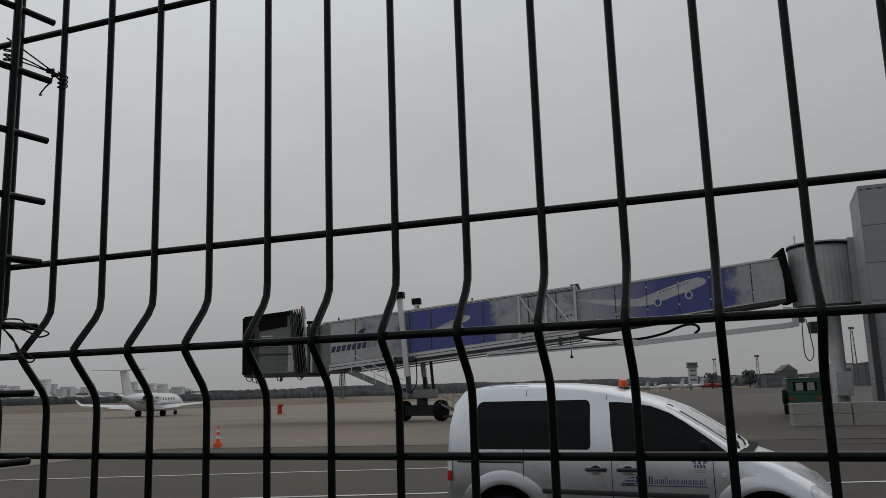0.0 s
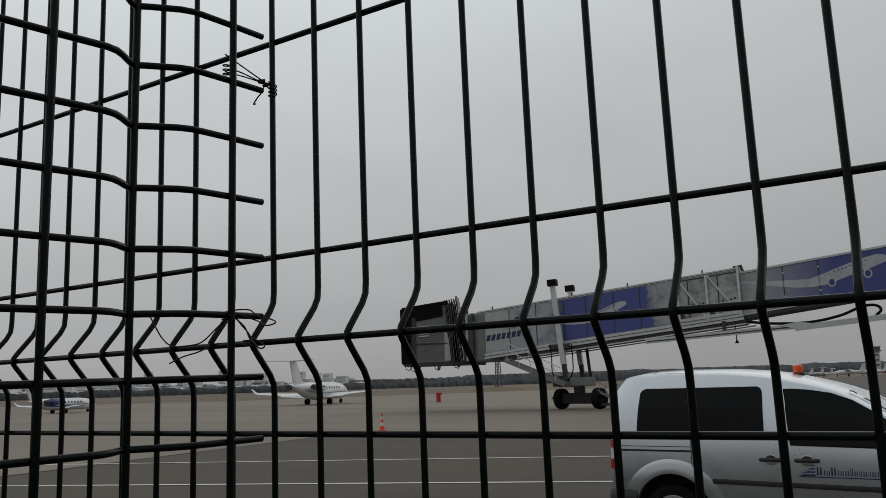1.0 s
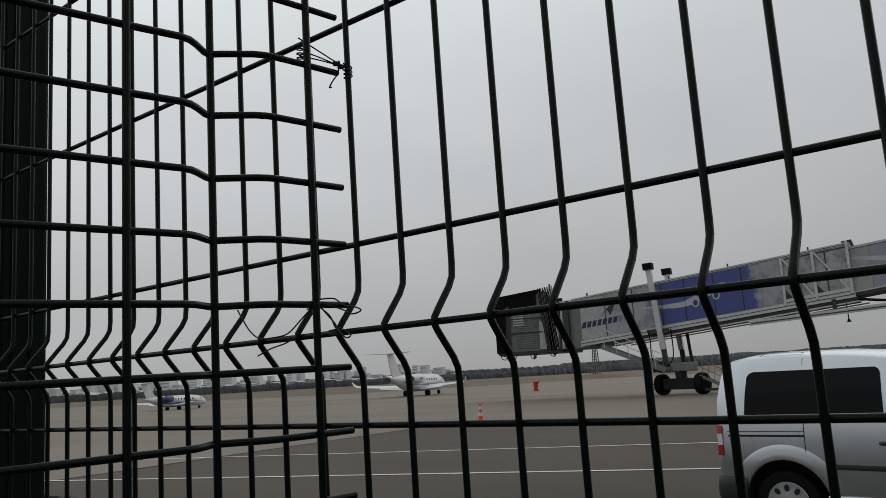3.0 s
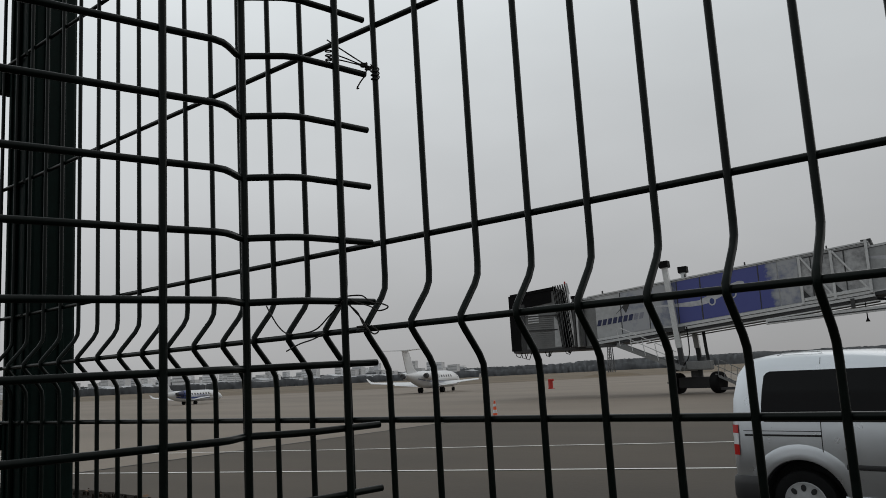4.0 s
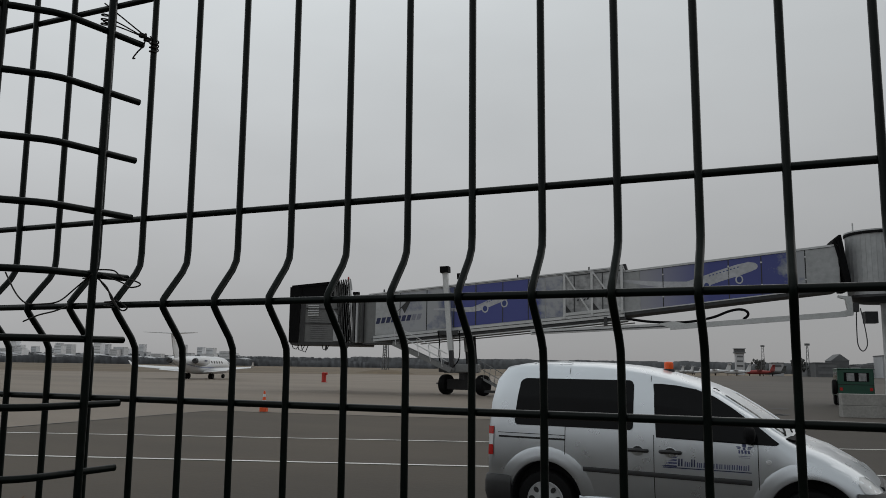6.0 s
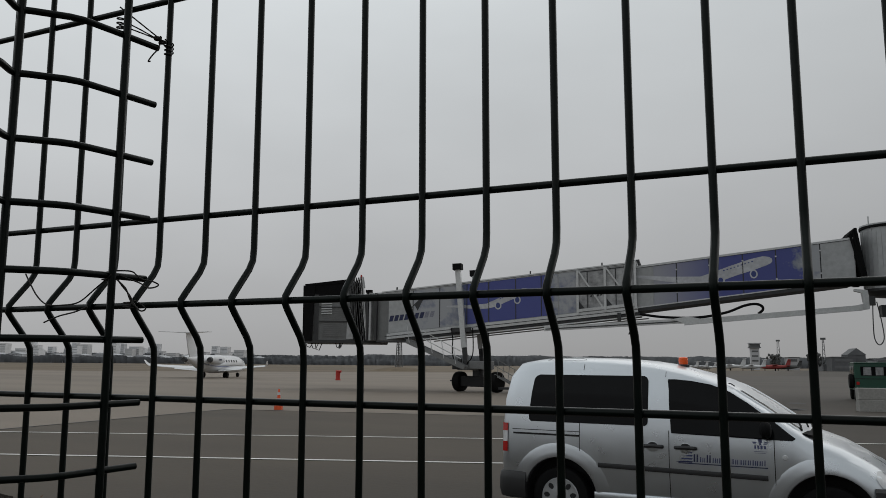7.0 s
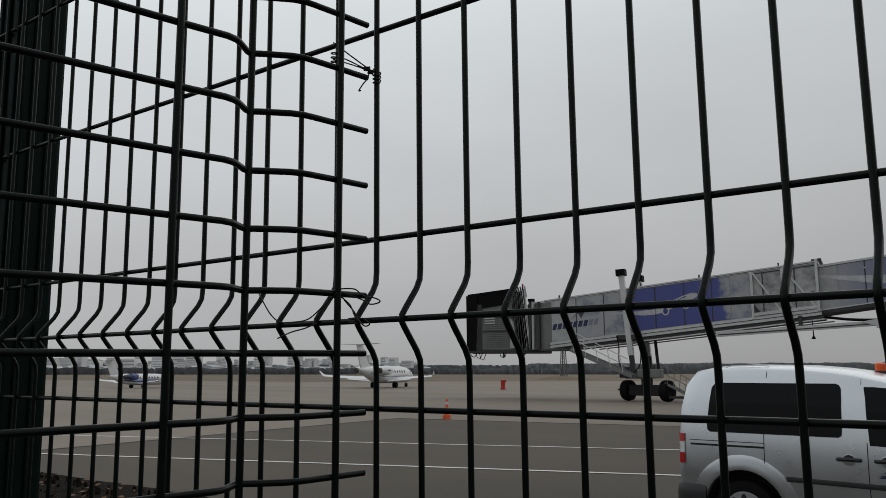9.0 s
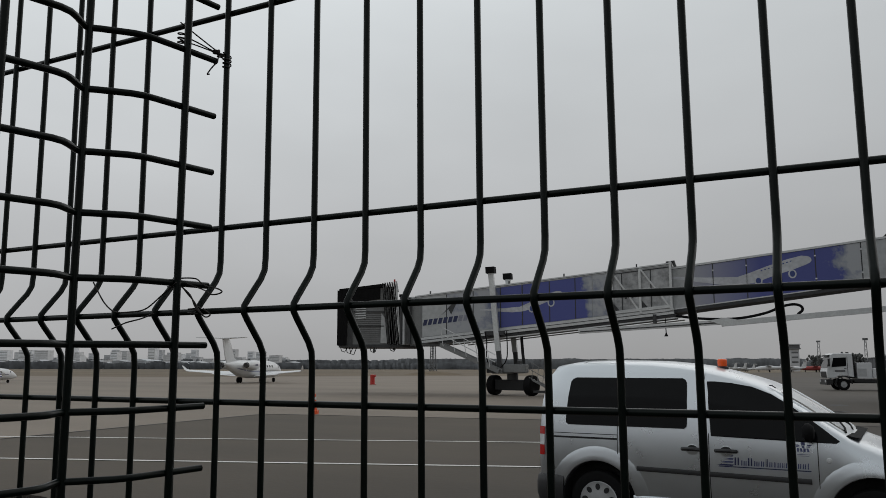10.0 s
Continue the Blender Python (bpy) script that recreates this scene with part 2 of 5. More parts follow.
        l.new(mx.outputs[2], b.inputs["Base Color"])
    return m


POSTER_A = picture_mat("blue_sky_print_a", (0.060, 0.073, 0.255), 18.6, 20.8, False, (12.3, 16.0))
POSTER_B = picture_mat("blue_sky_print_b", (0.064, 0.078, 0.275), 4.4, 6.9, False)
POSTER_C = picture_mat("cloud_print", (0.10, 0.12, 0.24), -0.6, 2.0, True)


# ---- mesh helpers ----
def mesh_of(bm, material, smooth=False):
    bmesh.ops.recalc_face_normals(bm, faces=bm.faces)
    me = bpy.data.meshes.new("mesh")
    bm.to_mesh(me)
    bm.free()
    me.materials.append(material)
    if smooth:
        me.polygons.foreach_set("use_smooth", [True] * len(me.polygons))
        me.set_sharp_from_angle(angle=radians(38))
    return me


def part(name, bm, material, parent, label="", smooth=False):
    me = bm if isinstance(bm, bpy.types.Mesh) else mesh_of(bm, material, smooth)
    me.name = name
    ob = new(name, me)
    ob.parent = parent
    if label:
        tagged(ob, label)
    return ob


def thing(name, m, label, category, group="", kind=""):
    ob = new(name)
    ob.matrix_world = m
    return tagged(ob, label, category, group, kind)


def solo(name, bm, material, m, label, category, kind="", smooth=False):
    ob = new(name, mesh_of(bm, material, smooth))
    ob.matrix_world = m
    return tagged(ob, label, category, "", kind)


def box(x0, x1, y0, y1, z0, z1, bevel=0.0, bm=None):
    bm = bm or bmesh.new()
    v = [bm.verts.new((x, y, z)) for x in (x0, x1) for y in (y0, y1) for z in (z0, z1)]
    fs = [bm.faces.new([v[i] for i in f]) for f in ((0, 1, 3, 2), (4, 6, 7, 5), (0, 4, 5, 1), (2, 3, 7, 6), (0, 2, 6, 4), (1, 5, 7, 3))]
    if bevel:
        bmesh.ops.bevel(bm, geom=list({e for f in fs for e in f.edges}), offset=bevel, segments=2, affect="EDGES", profile=0.5)
    return bm


def tube(points, r, sides=8, bm=None, closed_ends=True):
    """A round bar swept along a line of points."""
    bm = bm or bmesh.new()
    pts = [Vector(p) for p in points]
    rings, up = [], None
    for i, p in enumerate(pts):
        d = (pts[min(i + 1, len(pts) - 1)] - pts[max(i - 1, 0)]).normalized()
        if up is None:
            up = d.orthogonal().normalized()
        up = (up - d * up.dot(d)).normalized()
        side = d.cross(up)
        rr = r[i] if isinstance(r, (list, tuple)) else r
        rings.append([bm.verts.new(p + (up * math.cos(a) + side * math.sin(a)) * rr) for a in (2 * math.pi * k / sides for k in range(sides))])
    for a, b in zip(rings, rings[1:]):
        for k in range(sides):
            bm.faces.new((a[k], a[(k + 1) % sides], b[(k + 1) % sides], b[k]))
    if closed_ends:
        bm.faces.new(rings[0]), bm.faces.new(rings[-1])
    return bm


def beam(p, q, w, h, bm=None):
    """A rectangular bar from p to q: w across, h upright."""
    bm = bm or bmesh.new()
    p, q = Vector(p), Vector(q)
    d = (q - p).normalized()
    side = d.cross(Vector((0, 0, 1)))
    side = side.normalized() if side.length > 1e-4 else Vector((0, 1, 0))
    up = side.cross(d)
    loops = [[bm.verts.new(c + side * (a * w / 2) + up * (b * h / 2)) for a, b in ((-1, -1), (1, -1), (1, 1), (-1, 1))] for c in (p, q)]
    for k in range(4):
        bm.faces.new((loops[0][k], loops[0][(k + 1) % 4], loops[1][(k + 1) % 4], loops[1][k]))
    bm.faces.new(loops[0]), bm.faces.new(loops[1])
    return bm


def prism(poly, y0, y1, bm=None, bevel=0.0):
    """A polygon in x and z, given depth along y."""
    bm = bm or bmesh.new()
    a, b = [[bm.verts.new((x, y, z)) for x, z in poly] for y in (y0, y1)]
    n = len(poly)
    fs = [bm.faces.new(a), bm.faces.new(b)]
    fs += [bm.faces.new((a[k], a[(k + 1) % n], b[(k + 1) % n], b[k])) for k in range(n)]
    if bevel:
        bmesh.ops.bevel(bm, geom=list({e for f in fs for e in f.edges}), offset=bevel, segments=2, affect="EDGES", profile=0.5)
    return bm


def loft(rings, caps=True, closed=True, bm=None):
    bm = bm or bmesh.new()
    vs = [[bm.verts.new(p) for p in ring] for ring in rings]
    n = len(vs[0])
    for a, b in zip(vs, vs[1:]):
        for k in range(n if closed else n - 1):
            bm.faces.new((a[k], a[(k + 1) % n], b[(k + 1) % n], b[k]))
    if caps:
        bm.faces.new(vs[0]), bm.faces.new(vs[-1])
    return bm


def lathe(profile, axis="y", sides=28, bm=None, c=(0, 0, 0)):
    """A turned body: profile of (radius, place along the axis)."""
    rings = []
    for r, h in profile:
        ring = []
        for k in range(sides):
            a = 2 * math.pi * k / sides
            u, v = r * math.cos(a), r * math.sin(a)
            p = (u, h, v) if axis == "y" else ((u, v, h) if axis == "z" else (h, u, v))
            ring.append((p[0] + c[0], p[1] + c[1], p[2] + c[2]))
        rings.append(ring)
    return loft(rings, bm=bm)


def smooth_path(points, n=6):
    pts, fine = [Vector(p) for p in points], []
    for i in range(len(pts) - 1):
        a, b, c, d = pts[max(i - 1, 0)], pts[i], pts[i + 1], pts[min(i + 2, len(pts) - 1)]
        for k in range(n):
            u = k / n
            fine.append(0.5 * ((2 * b) + (c - a) * u + (2 * a - 5 * b + 4 * c - d) * u * u + (3 * b - a - 3 * c + d) * u ** 3))
    return fine + [pts[-1]]


def sheet(points, z=0.0):
    bm = bmesh.new()
    bm.faces.new([bm.verts.new((x, y, z)) for x, y in points])
    return bm


# ---- ground ----
tagged(new("ground", mesh_of(sheet([(-4000, -60), (4000, -60), (4000, 4500), (-4000, 4500)]), ASPHALT)), "worn brown-grey asphalt of the airfield apron", "ground", "", "structure")
apron = sheet([(-19.06, 23.14), (-14.29, 24.03), (70, 40), (300, 130), (-300, 190), (-300, 4), (-17.2, 4.5)], 0.006)
tagged(new("apron_slabs", mesh_of(apron, CONCRETE_APRON)), "paler concrete apron slabs beyond the asphalt", "pavement", "", "structure")
field = sheet([(-420, 62), (-110, 97), (-40, 176), (-10, 400), (400, 420), (2500, 1200), (2500, 4000), (-3500, 4000), (-3500, 100)], 0.012)
tagged(new("grass_field", mesh_of(field, GRASS)), "dull brown winter grass of the airfield", "grass", "", "structure")


def line_mark(p, q, w):
    p, q = Vector(p), Vector(q)
    n = Vector((-(q - p).y, (q - p).x)).normalized() * w / 2
    tagged(new("road_marking", mesh_of(sheet([p - n, q - n, q + n, p + n], 0.010), LINE)), "worn white painted line on the asphalt", "road marking", "apron lines", "structure")


for x, y, w, d in ((-0.05, 41.3, 0.42, 0.9), (0.03, 35.4, 0.40, 0.6), (-0.06, 34.9, 0.30, 0.5)):
    spot = sheet([(x + w * math.cos(q * 0.449) * (1 + 0.18 * math.sin(3.1 * q)), y + d * math.sin(q * 0.449) * (1 + 0.15 * math.cos(2.3 * q))) for q in range(14)], 0.014)
    tagged(new("oil_stain", mesh_of(spot, GROUND_DARK)), "dark oil stain on the apron", "stain", "oil stains", "structure")

line_mark((-30.0, 7.95), (25, 29.5), 0.13)
line_mark((-24.0, 5.75), (25, 23.9), 0.13)

for p, q in (((-19.06, 23.14), (-14.29, 24.03)), ((-14.29, 24.03), (70, 40)), ((-19.06, 23.14), (-17.2, 4.5))):
    p, q = Vector(p), Vector(q)
    n = Vector((-(q - p).y, (q - p).x)).normalized() * 0.05
    tagged(new("slab_joint", mesh_of(sheet([p - n, q - n, q + n, p + n], 0.009), GROUND_DARK)), "dark tarred joint at the slab edge", "joint", "", "structure")

rnd = random.Random(5)
# dark tar patches far out on the asphalt
for cx, cy, sx, sy in ((4.2, 27.5, 0.9, 0.22), (3.6, 25.2, 0.7, 0.18), ):
    pts = [(cx + sx * (1 + rnd.uniform(-0.25, 0.25)) * math.cos(a), cy + sy * (1 + rnd.uniform(-0.3, 0.3)) * math.sin(a)) for a in (2 * math.pi * k / 18 for k in range(18))]
    tagged(new("tar_patch", mesh_of(sheet(pts, 0.014), GROUND_DARK)), "dark tar patch on the apron", "stain", "", "structure")

# soil bank between fence and apron
bm = bmesh.new()
NX, NY = 60, 24
grid = []
for i in range(NX + 1):
    row = []
    for j in range(NY + 1):
        x = -16 + i * 0.2
        edge = 6.95 - 0.05 * max(0, x + 9.5) ** 1.6 + 0.12 * noise.noise((x * 1.3, 3, 0))
        f = j / NY
        y = 0.1 + (edge - 0.1) * f
        z = 0.10 * (1 - f ** 6) - 0.01 + (0.06 * noise.noise((x * 3.1, y * 3.1, 1)) + 0.03 * noise.noise((x * 9, y * 9, 2))) * (1 - f ** 8)
        row.append(bm.verts.new((x, y, z)))
    grid.append(row)
for i in range(NX):
    for j in range(NY):
        bm.faces.new((grid[i][j], grid[i + 1][j], grid[i + 1][j + 1], grid[i][j + 1]))
tagged(new("soil_bank", mesh_of(bm, SOIL, True)), "dark lumpy bare soil along the fence", "soil", "", "structure")
bm = bmesh.new()
for _ in range(260):
    x, y = rnd.uniform(-14, -5), rnd.uniform(2.5, 6.3)
    a, s = rnd.uniform(0, 6.28), rnd.uniform(0.02, 0.06)
    q = [Vector((x + s * math.cos(a + k * 1.57) * (1 if k % 2 else 0.6), y + s * math.sin(a + k * 1.57), 0.13 + rnd.uniform(0, 0.04))) for k in range(4)]
    bm.faces.new([bm.verts.new(v) for v in q])
for _ in range(420):
    x, y = rnd.uniform(-10, -4.3), rnd.uniform(1.6, 5.0)
    a, q = rnd.uniform(0, 6.28), rnd.uniform(0.006, 0.022)
    c = [Vector((x + q * math.cos(a + k * 1.57), y + q * math.sin(a + k * 1.57), 0.125 + rnd.uniform(0, 0.05))) for k in range(4)]
    bm.faces.new([bm.verts.new(v) for v in c])
tagged(new("leaf_litter", mesh_of(bm, LEAF_LITTER)), "scattered dry leaves and scraps on the soil", "leaves", "", "stuff")

bm = bmesh.new()
for _ in range(900):
    x = rnd.uniform(-14, -4.3)
    y = rnd.uniform(0.6, 6.4 if x < -8 else 5.0)
    if y > 6.7 - 0.05 * max(0, x + 9.5) ** 1.6:
        continue
    r = rnd.uniform(0.012, 0.05)
    v = [bm.verts.new((x + r * rnd.uniform(0.6, 1.2) * math.cos(a), y + r * rnd.uniform(0.6, 1.2) * math.sin(a), 0.03)) for a in (0, 1.26, 2.51, 3.77, 5.03)]
    up = [bm.verts.new((x + (q.co.x - x) * rnd.uniform(0.5, 0.9), y + (q.co.y - y) * rnd.uniform(0.5, 0.9), 0.085 + r * rnd.uniform(0.1, 0.7))) for q in v]
    for k in range(5):
        bm.faces.new((v[k], v[(k + 1) % 5], up[(k + 1) % 5], up[k]))
    bm.faces.new(up)
tagged(new("soil_clods", mesh_of(bm, SOIL)), "loose dark clods of turned soil", "soil", "", "stuff")

# unseen plain wall added behind the camera; it shapes light on wires and van
tagged(new("unseen_south_wall", mesh_of(box(-30, 30, -9.0, -8.6, 0, 3.2), UNSEEN_WALL)), "plain pale unseen wall added behind the camera to shape the light", "wall", "", "structure")

# ---- fence ----
FENCE = Matrix.Translation((0, 0, 1.73)) @ pose(0, 0, 0, 0.877, -0.126, 0) @ Matrix.Translation((0, 0, -1.73))
Z_T, Z_A, Z_B, Z_C = 2.06, 1.86, 1.7845, 1.708
WR = 0.00265
FOLD, HALF = 0.0258, 0.0345


def fold_line(z_list, at):
    """Points of a wire along z with one V fold at every height in z_list; depth goes to -y."""
    pts = []
    for zc in z_list:
        for dz, d in ((-HALF - 0.010, 0), (-HALF, 0.001), (-HALF + 0.008, 0.0055), (-0.008, FOLD - 0.0045), (-0.003, FOLD - 0.0006), (0.003, FOLD - 0.0006), (0.008, FOLD - 0.0045), (HALF - 0.008, 0.0055), (HALF, 0.001), (HALF + 0.010, 0)):
            pts.append((zc + dz, d))
    return pts


FOLDS = (0.38, 1.084, Z_B, 2.488)
ROWS_Z = [0.10, 0.305, 0.38, 0.455, 0.655, 0.855, 1.009, 1.084, 1.160, 1.308, 1.508, Z_C, Z_B, Z_A, Z_T, 2.26, 2.412, 2.488, 2.563]


def wire_fence(x0, n, label):
    p = thing("wire_fence", FENCE, label, "fence", "wire fences")
    line = [(0, 0, 0.06)] + [(0, -d, z) for z, d in fold_line(FOLDS, 0)] + [(0, 0, 2.62)]
    me = mesh_of(tube(line, WR, 10), WIRE, True)
    for k in range(n):
        w = part("vertical_wire", me, WIRE, p)
        x = x0 + 0.05 * k
        w.location = (x + 0.0004 * max(0.0, (x - 0.30) / 0.05), 0, 0)  # the weld pitch drifts a little
    rod = mesh_of(tube([(x0 - 0.02, 0, 0), (x0 + 0.05 * (n - 1) + 0.02, 0, 0)], WR, 10), WIRE, True)
    for z in ROWS_Z:
        r = part("horizontal_wire", rod, WIRE, p)
        r.location = (0, (-FOLD if z in FOLDS else 0) + 2 * WR - 0.0012, z)
    return p


wire_fence(-0.70, 49, "dark green coated welded wire fence panel with V folds")
wire_fence(-3.15, 49, "dark green welded wire fence panel beyond the post")

post = thing("fence_post", FENCE, "dark green square steel fence post behind the mesh", "post")
part("tube", box(-0.806, -0.719, 0.009, 0.078, 0.0, 2.75, 0.006), POST, post)
for dx in (-0.790, -0.7625, -0.735):
    part("rib", box(dx - 0.004, dx + 0.004, 0.0055, 0.0085, 0.0, 2.74, 0.001), POST, post)
for dy in (0.030, 0.055):
    part("rib", box(-0.7185, -0.7155, dy - 0.004, dy + 0.004, 0.0, 2.74, 0.001), POST, post)
for z in (1.02, 1.686, 2.238):
    c = part("clamp", box(-0.828, -0.804, -0.004, 0.020, z - 0.019, z + 0.019, 0.003), POST, post)
    part("bolt", lathe([(0.0, -0.009), (0.004, -0.008), (0.004, -0.0045)], "y", 8, None, (-0.816, 0, z)), HUBCAP, c, "bare steel bolt head")

# the loose panel, turned on its side and tied to the fence
SIDE = [(-0.0075, -0.001), (-0.0100, -0.020), (-0.0122, -0.037), (-0.0160, -0.062), (-0.0180, -0.071), (-0.0230, -0.0800), (-0.0405, -0.0990), (-0.0455, -0.1035), (-0.0470, -0.1070), (-0.0455, -0.1110),
        (-0.0370, -0.1245), (-0.0335, -0.1320), (-0.0330, -0.1410), (-0.0430, -0.1830), (-0.0600, -0.2600), (-0.0800, -0.3400), (-0.1000, -0.4200), (-0.1250, -0.5200)]
LEAN = Matrix.Translation((0, 0, 1.80)) @ pose(0, 0, 0, 0, 0.42, 0) @ Matrix.Translation((0, 0, -1.80))
loose = thing("loose_fence_panel", FENCE @ LEAN, "dark green wire fence panel on its side, tied to the fence", "fence")
me = mesh_of(tube([(x, y - 0.006, 0) for x, y in SIDE], WR * 1.06, 10), WIRE, True)
SIDE_Z = [2.0135 + 0.0514 * k - (0.0020 if k >= -2 else 0.0) for k in range(-36, 11)]
for z in SIDE_Z:
    w = part("horizontal_wire", me, WIRE, loose)
    w.location = (0, 0, z)
for x, y in ((-0.0115, -0.037), (-0.0488, -0.1070), (-0.0418, -0.1830), (-0.0920, -0.390)):
    part("cross_wire", tube([(x + 0.0028, y - 0.004, 0.10), (x + 0.0028, y - 0.004, 2.60)], WR * 1.15, 10), WIRE, loose, smooth=True)


def tie(name, paths, r, label):
    t = thing(name, FENCE, label, "wire")
    for p in paths:
        part("strand", tube(smooth_path(p), r, 6), TIE, t, smooth=True)


def ring_points(cx, cy, z, r, turns, rise, n=10):
    return [(cx + r * math.cos(2 * math.pi * k / n), cy + r * math.sin(2 * math.pi * k / n), z + rise * k / (n * turns)) for k in range(int(n * turns) + 1)]


W1X, W1Y = -0.0157, -0.039
tie("tie_wire", [
    ring_points(W1X, W1Y, 2.030, 0.0040, 3, -0.012),
    [(W1X, W1Y - 0.003, 2.037), (-0.0140, -0.022, 2.031), (-0.0060, -0.010, 2.022), (-0.0030, -0.006, 2.019)],
    [(W1X, W1Y + 0.003, 2.026), (-0.0120, -0.024, 2.024), (-0.0065, -0.011, 2.020), (0.0020, -0.005, 2.015)],
    [(W1X, W1Y - 0.003, 2.021), (-0.0110, -0.020, 2.021), (-0.0045, -0.008, 2.018), (0.0010, -0.004, 2.012)],
    ring_points(-0.0045, -0.009, 2.021, 0.0028, 3, -0.003, 7),
    ring_points(-0.0020, -0.006, 2.019, 0.0030, 2, -0.004, 7),
    ring_points(0.0, 0.0, 2.017, 0.0036, 3, -0.011),
    [(-0.0030, -0.007, 2.018), (-0.0035, -0.009, 2.010), (-0.0085, -0.010, 2.005), (-0.0125, -0.011, 1.9995), (-0.0100, -0.011, 1.9990)],
], 0.00062, "thin dark binding wire twisted round the upper fence wires")
tie("tie_wire", [
    [(-0.0068, -0.0438, 1.8080), (-0.0239, -0.0440, 1.7970), (-0.0409, -0.0441, 1.7870), (-0.0599, -0.0442, 1.7850), (-0.0779, -0.0441, 1.7860), (-0.0899, -0.0440, 1.7930), (-0.0998, -0.0439, 1.8040), (-0.1068, -0.0437, 1.8130)],
    [(-0.0799, -0.0444, 1.7710), (-0.0629, -0.0443, 1.7760), (-0.0449, -0.0443, 1.7790), (-0.0309, -0.0442, 1.7830)],
    [(-0.0188, -0.0388, 1.8110), (-0.0108, -0.0337, 1.8125), (-0.0008, -0.0287, 1.8120), (0.0062, -0.0288, 1.8080), (0.0122, -0.0289, 1.8050), (0.0222, -0.0289, 1.8030), (0.0292, -0.0289, 1.8000), (0.0251, -0.0290, 1.7980), (0.0171, -0.0290, 1.7980), (0.0092, -0.0289, 1.8020), (-0.0100, -0.0330, 1.8090)],
    [(-0.0138, -0.0338, 1.8090), (-0.0048, -0.0339, 1.8000), (0.0041, -0.0341, 1.7920), (0.0101, -0.0342, 1.7840), (0.0171, -0.0343, 1.7790), (0.0221, -0.0342, 1.7810), (0.0141, -0.0341, 1.7860)],
    [(-0.0120, -0.0360, 1.8070), (0.0000, -0.0350, 1.7980), (0.0060, -0.0350, 1.7880), (0.0120, -0.0342, 1.7820)],
    ring_points(W1X, W1Y, 1.812, 0.0042, 3, -0.008),
    ring_points(0.0, -0.0300, 1.788, 0.0045, 2, -0.006),
], 0.00062, "thin dark binding wire looped loosely round the fence fold")


# ---- van ----
VAN = pose(-2.005, 8.918, 0, 0, 0, -3.43)
van = thing("van", VAN, "silver compact passenger van with tinted windows, parked on the apron", "van")
# s, floor, belt, roof, half width, half width under the roof
ST = [(-0.645, 0.44, 0.62, 0.72, 0.78, 0.76), (-0.622, 0.37, 0.94, 1.06, 0.850, 0.83), (-0.600, 0.34, 1.02, 1.42, 0.866, 0.80), (-0.555, 0.33, 1.05, 1.645, 0.875, 0.765),
      (-0.460, 0.32, 1.06, 1.758, 0.880, 0.745), (-0.300, 0.30, 1.06, 1.786, 0.882, 0.73), (0.05, 0.28, 1.06, 1.804, 0.884, 0.72), (0.60, 0.26, 1.06, 1.793, 0.884, 0.72),
      (0.93, 0.26, 1.06, 1.764, 0.884, 0.72), (1.15, 0.26, 1.06, 1.732, 0.884, 0.72), (1.36, 0.26, 1.06, 1.684, 0.884, 0.72), (1.565, 0.26, 1.06, 1.630, 0.884, 0.72), (1.71, 0.26, 1.06, 1.582, 0.884, 0.72),
      (1.85, 0.26, 1.06, 1.512, 0.884, 0.725), (1.98, 0.26, 1.05, 1.430, 0.884, 0.74), (2.14, 0.26, 1.05, 1.330, 0.884, 0.76), (2.27, 0.26, 1.04, 1.238, 0.884, 0.785), (2.39, 0.26, 1.02, 1.155, 0.884, 0.80),
      (2.50, 0.26, 0.93, 1.088, 0.884, 0.79), (2.62, 0.26, 0.87, 1.040, 0.884, 0.78), (2.82, 0.26, 0.81, 0.972, 0.880, 0.75), (3.03, 0.26, 0.72, 0.858, 0.870, 0.71), (3.18, 0.28, 0.64, 0.765, 0.835, 0.67),
      (3.28, 0.30, 0.55, 0.660, 0.765, 0.60), (3.34, 0.36, 0.50, 0.560, 0.66, 0.50)]


def van_station(s):
    for a, b in zip(ST, ST[1:]):
        if a[0] <= s <= b[0]:
            f = (s - a[0]) / (b[0] - a[0])
            return [p + (q - p) * f for p, q in zip(a, b)]
    return list(ST[0] if s < 0 else ST[-1])


def van_ring(s, zb, zt, zr, w, wr):
    h = zr - zt
    u = min(1.0, max(0.0, (s - 1.2) / 0.4)) if s < 2.6 else 0.0
    f, g = 1.0 - 0.30 * u, 0.84 + 0.04 * u  # the screen is flatter across than the roof
    half = [(w - 0.12, zb), (w - 0.050, zb + 0.05), (w - 0.019, zb + (zt - zb) * 0.28), (w - 0.002, zb + (zt - zb) * 0.54), (w - 0.004, zb + (zt - zb) * 0.78), (w - 0.018, zt),
            (w + (wr - w) * 0.46, zt + h * 0.5), (wr, zt + h * g), (wr - 0.035, zt + h * (1 - 0.07 * f)), (wr - 0.10, zt + h * (1 - 0.015 * f)), (wr - 0.26, zr + 0.008 * f), (wr * 0.3, zr + 0.022 * f)]
    return [(s, -y, z) for y, z in half] + [(s, y, z) for y, z in reversed(half)]


def van_side(s, z):
    """How far the flank stands out from the middle at s and z."""
    _, zb, zt, zr, w, wr = van_station(s)
    pts = [(p[2], -p[1]) for p in van_ring(s, zb, zt, zr, w, wr)[1:8]]
    for (z0, y0), (z1, y1) in zip(pts, pts[1:]):
        if z <= z1:
            return y0 + (y1 - y0) * max(0, (z - z0)) / (z1 - z0)
    return pts[-1][1]


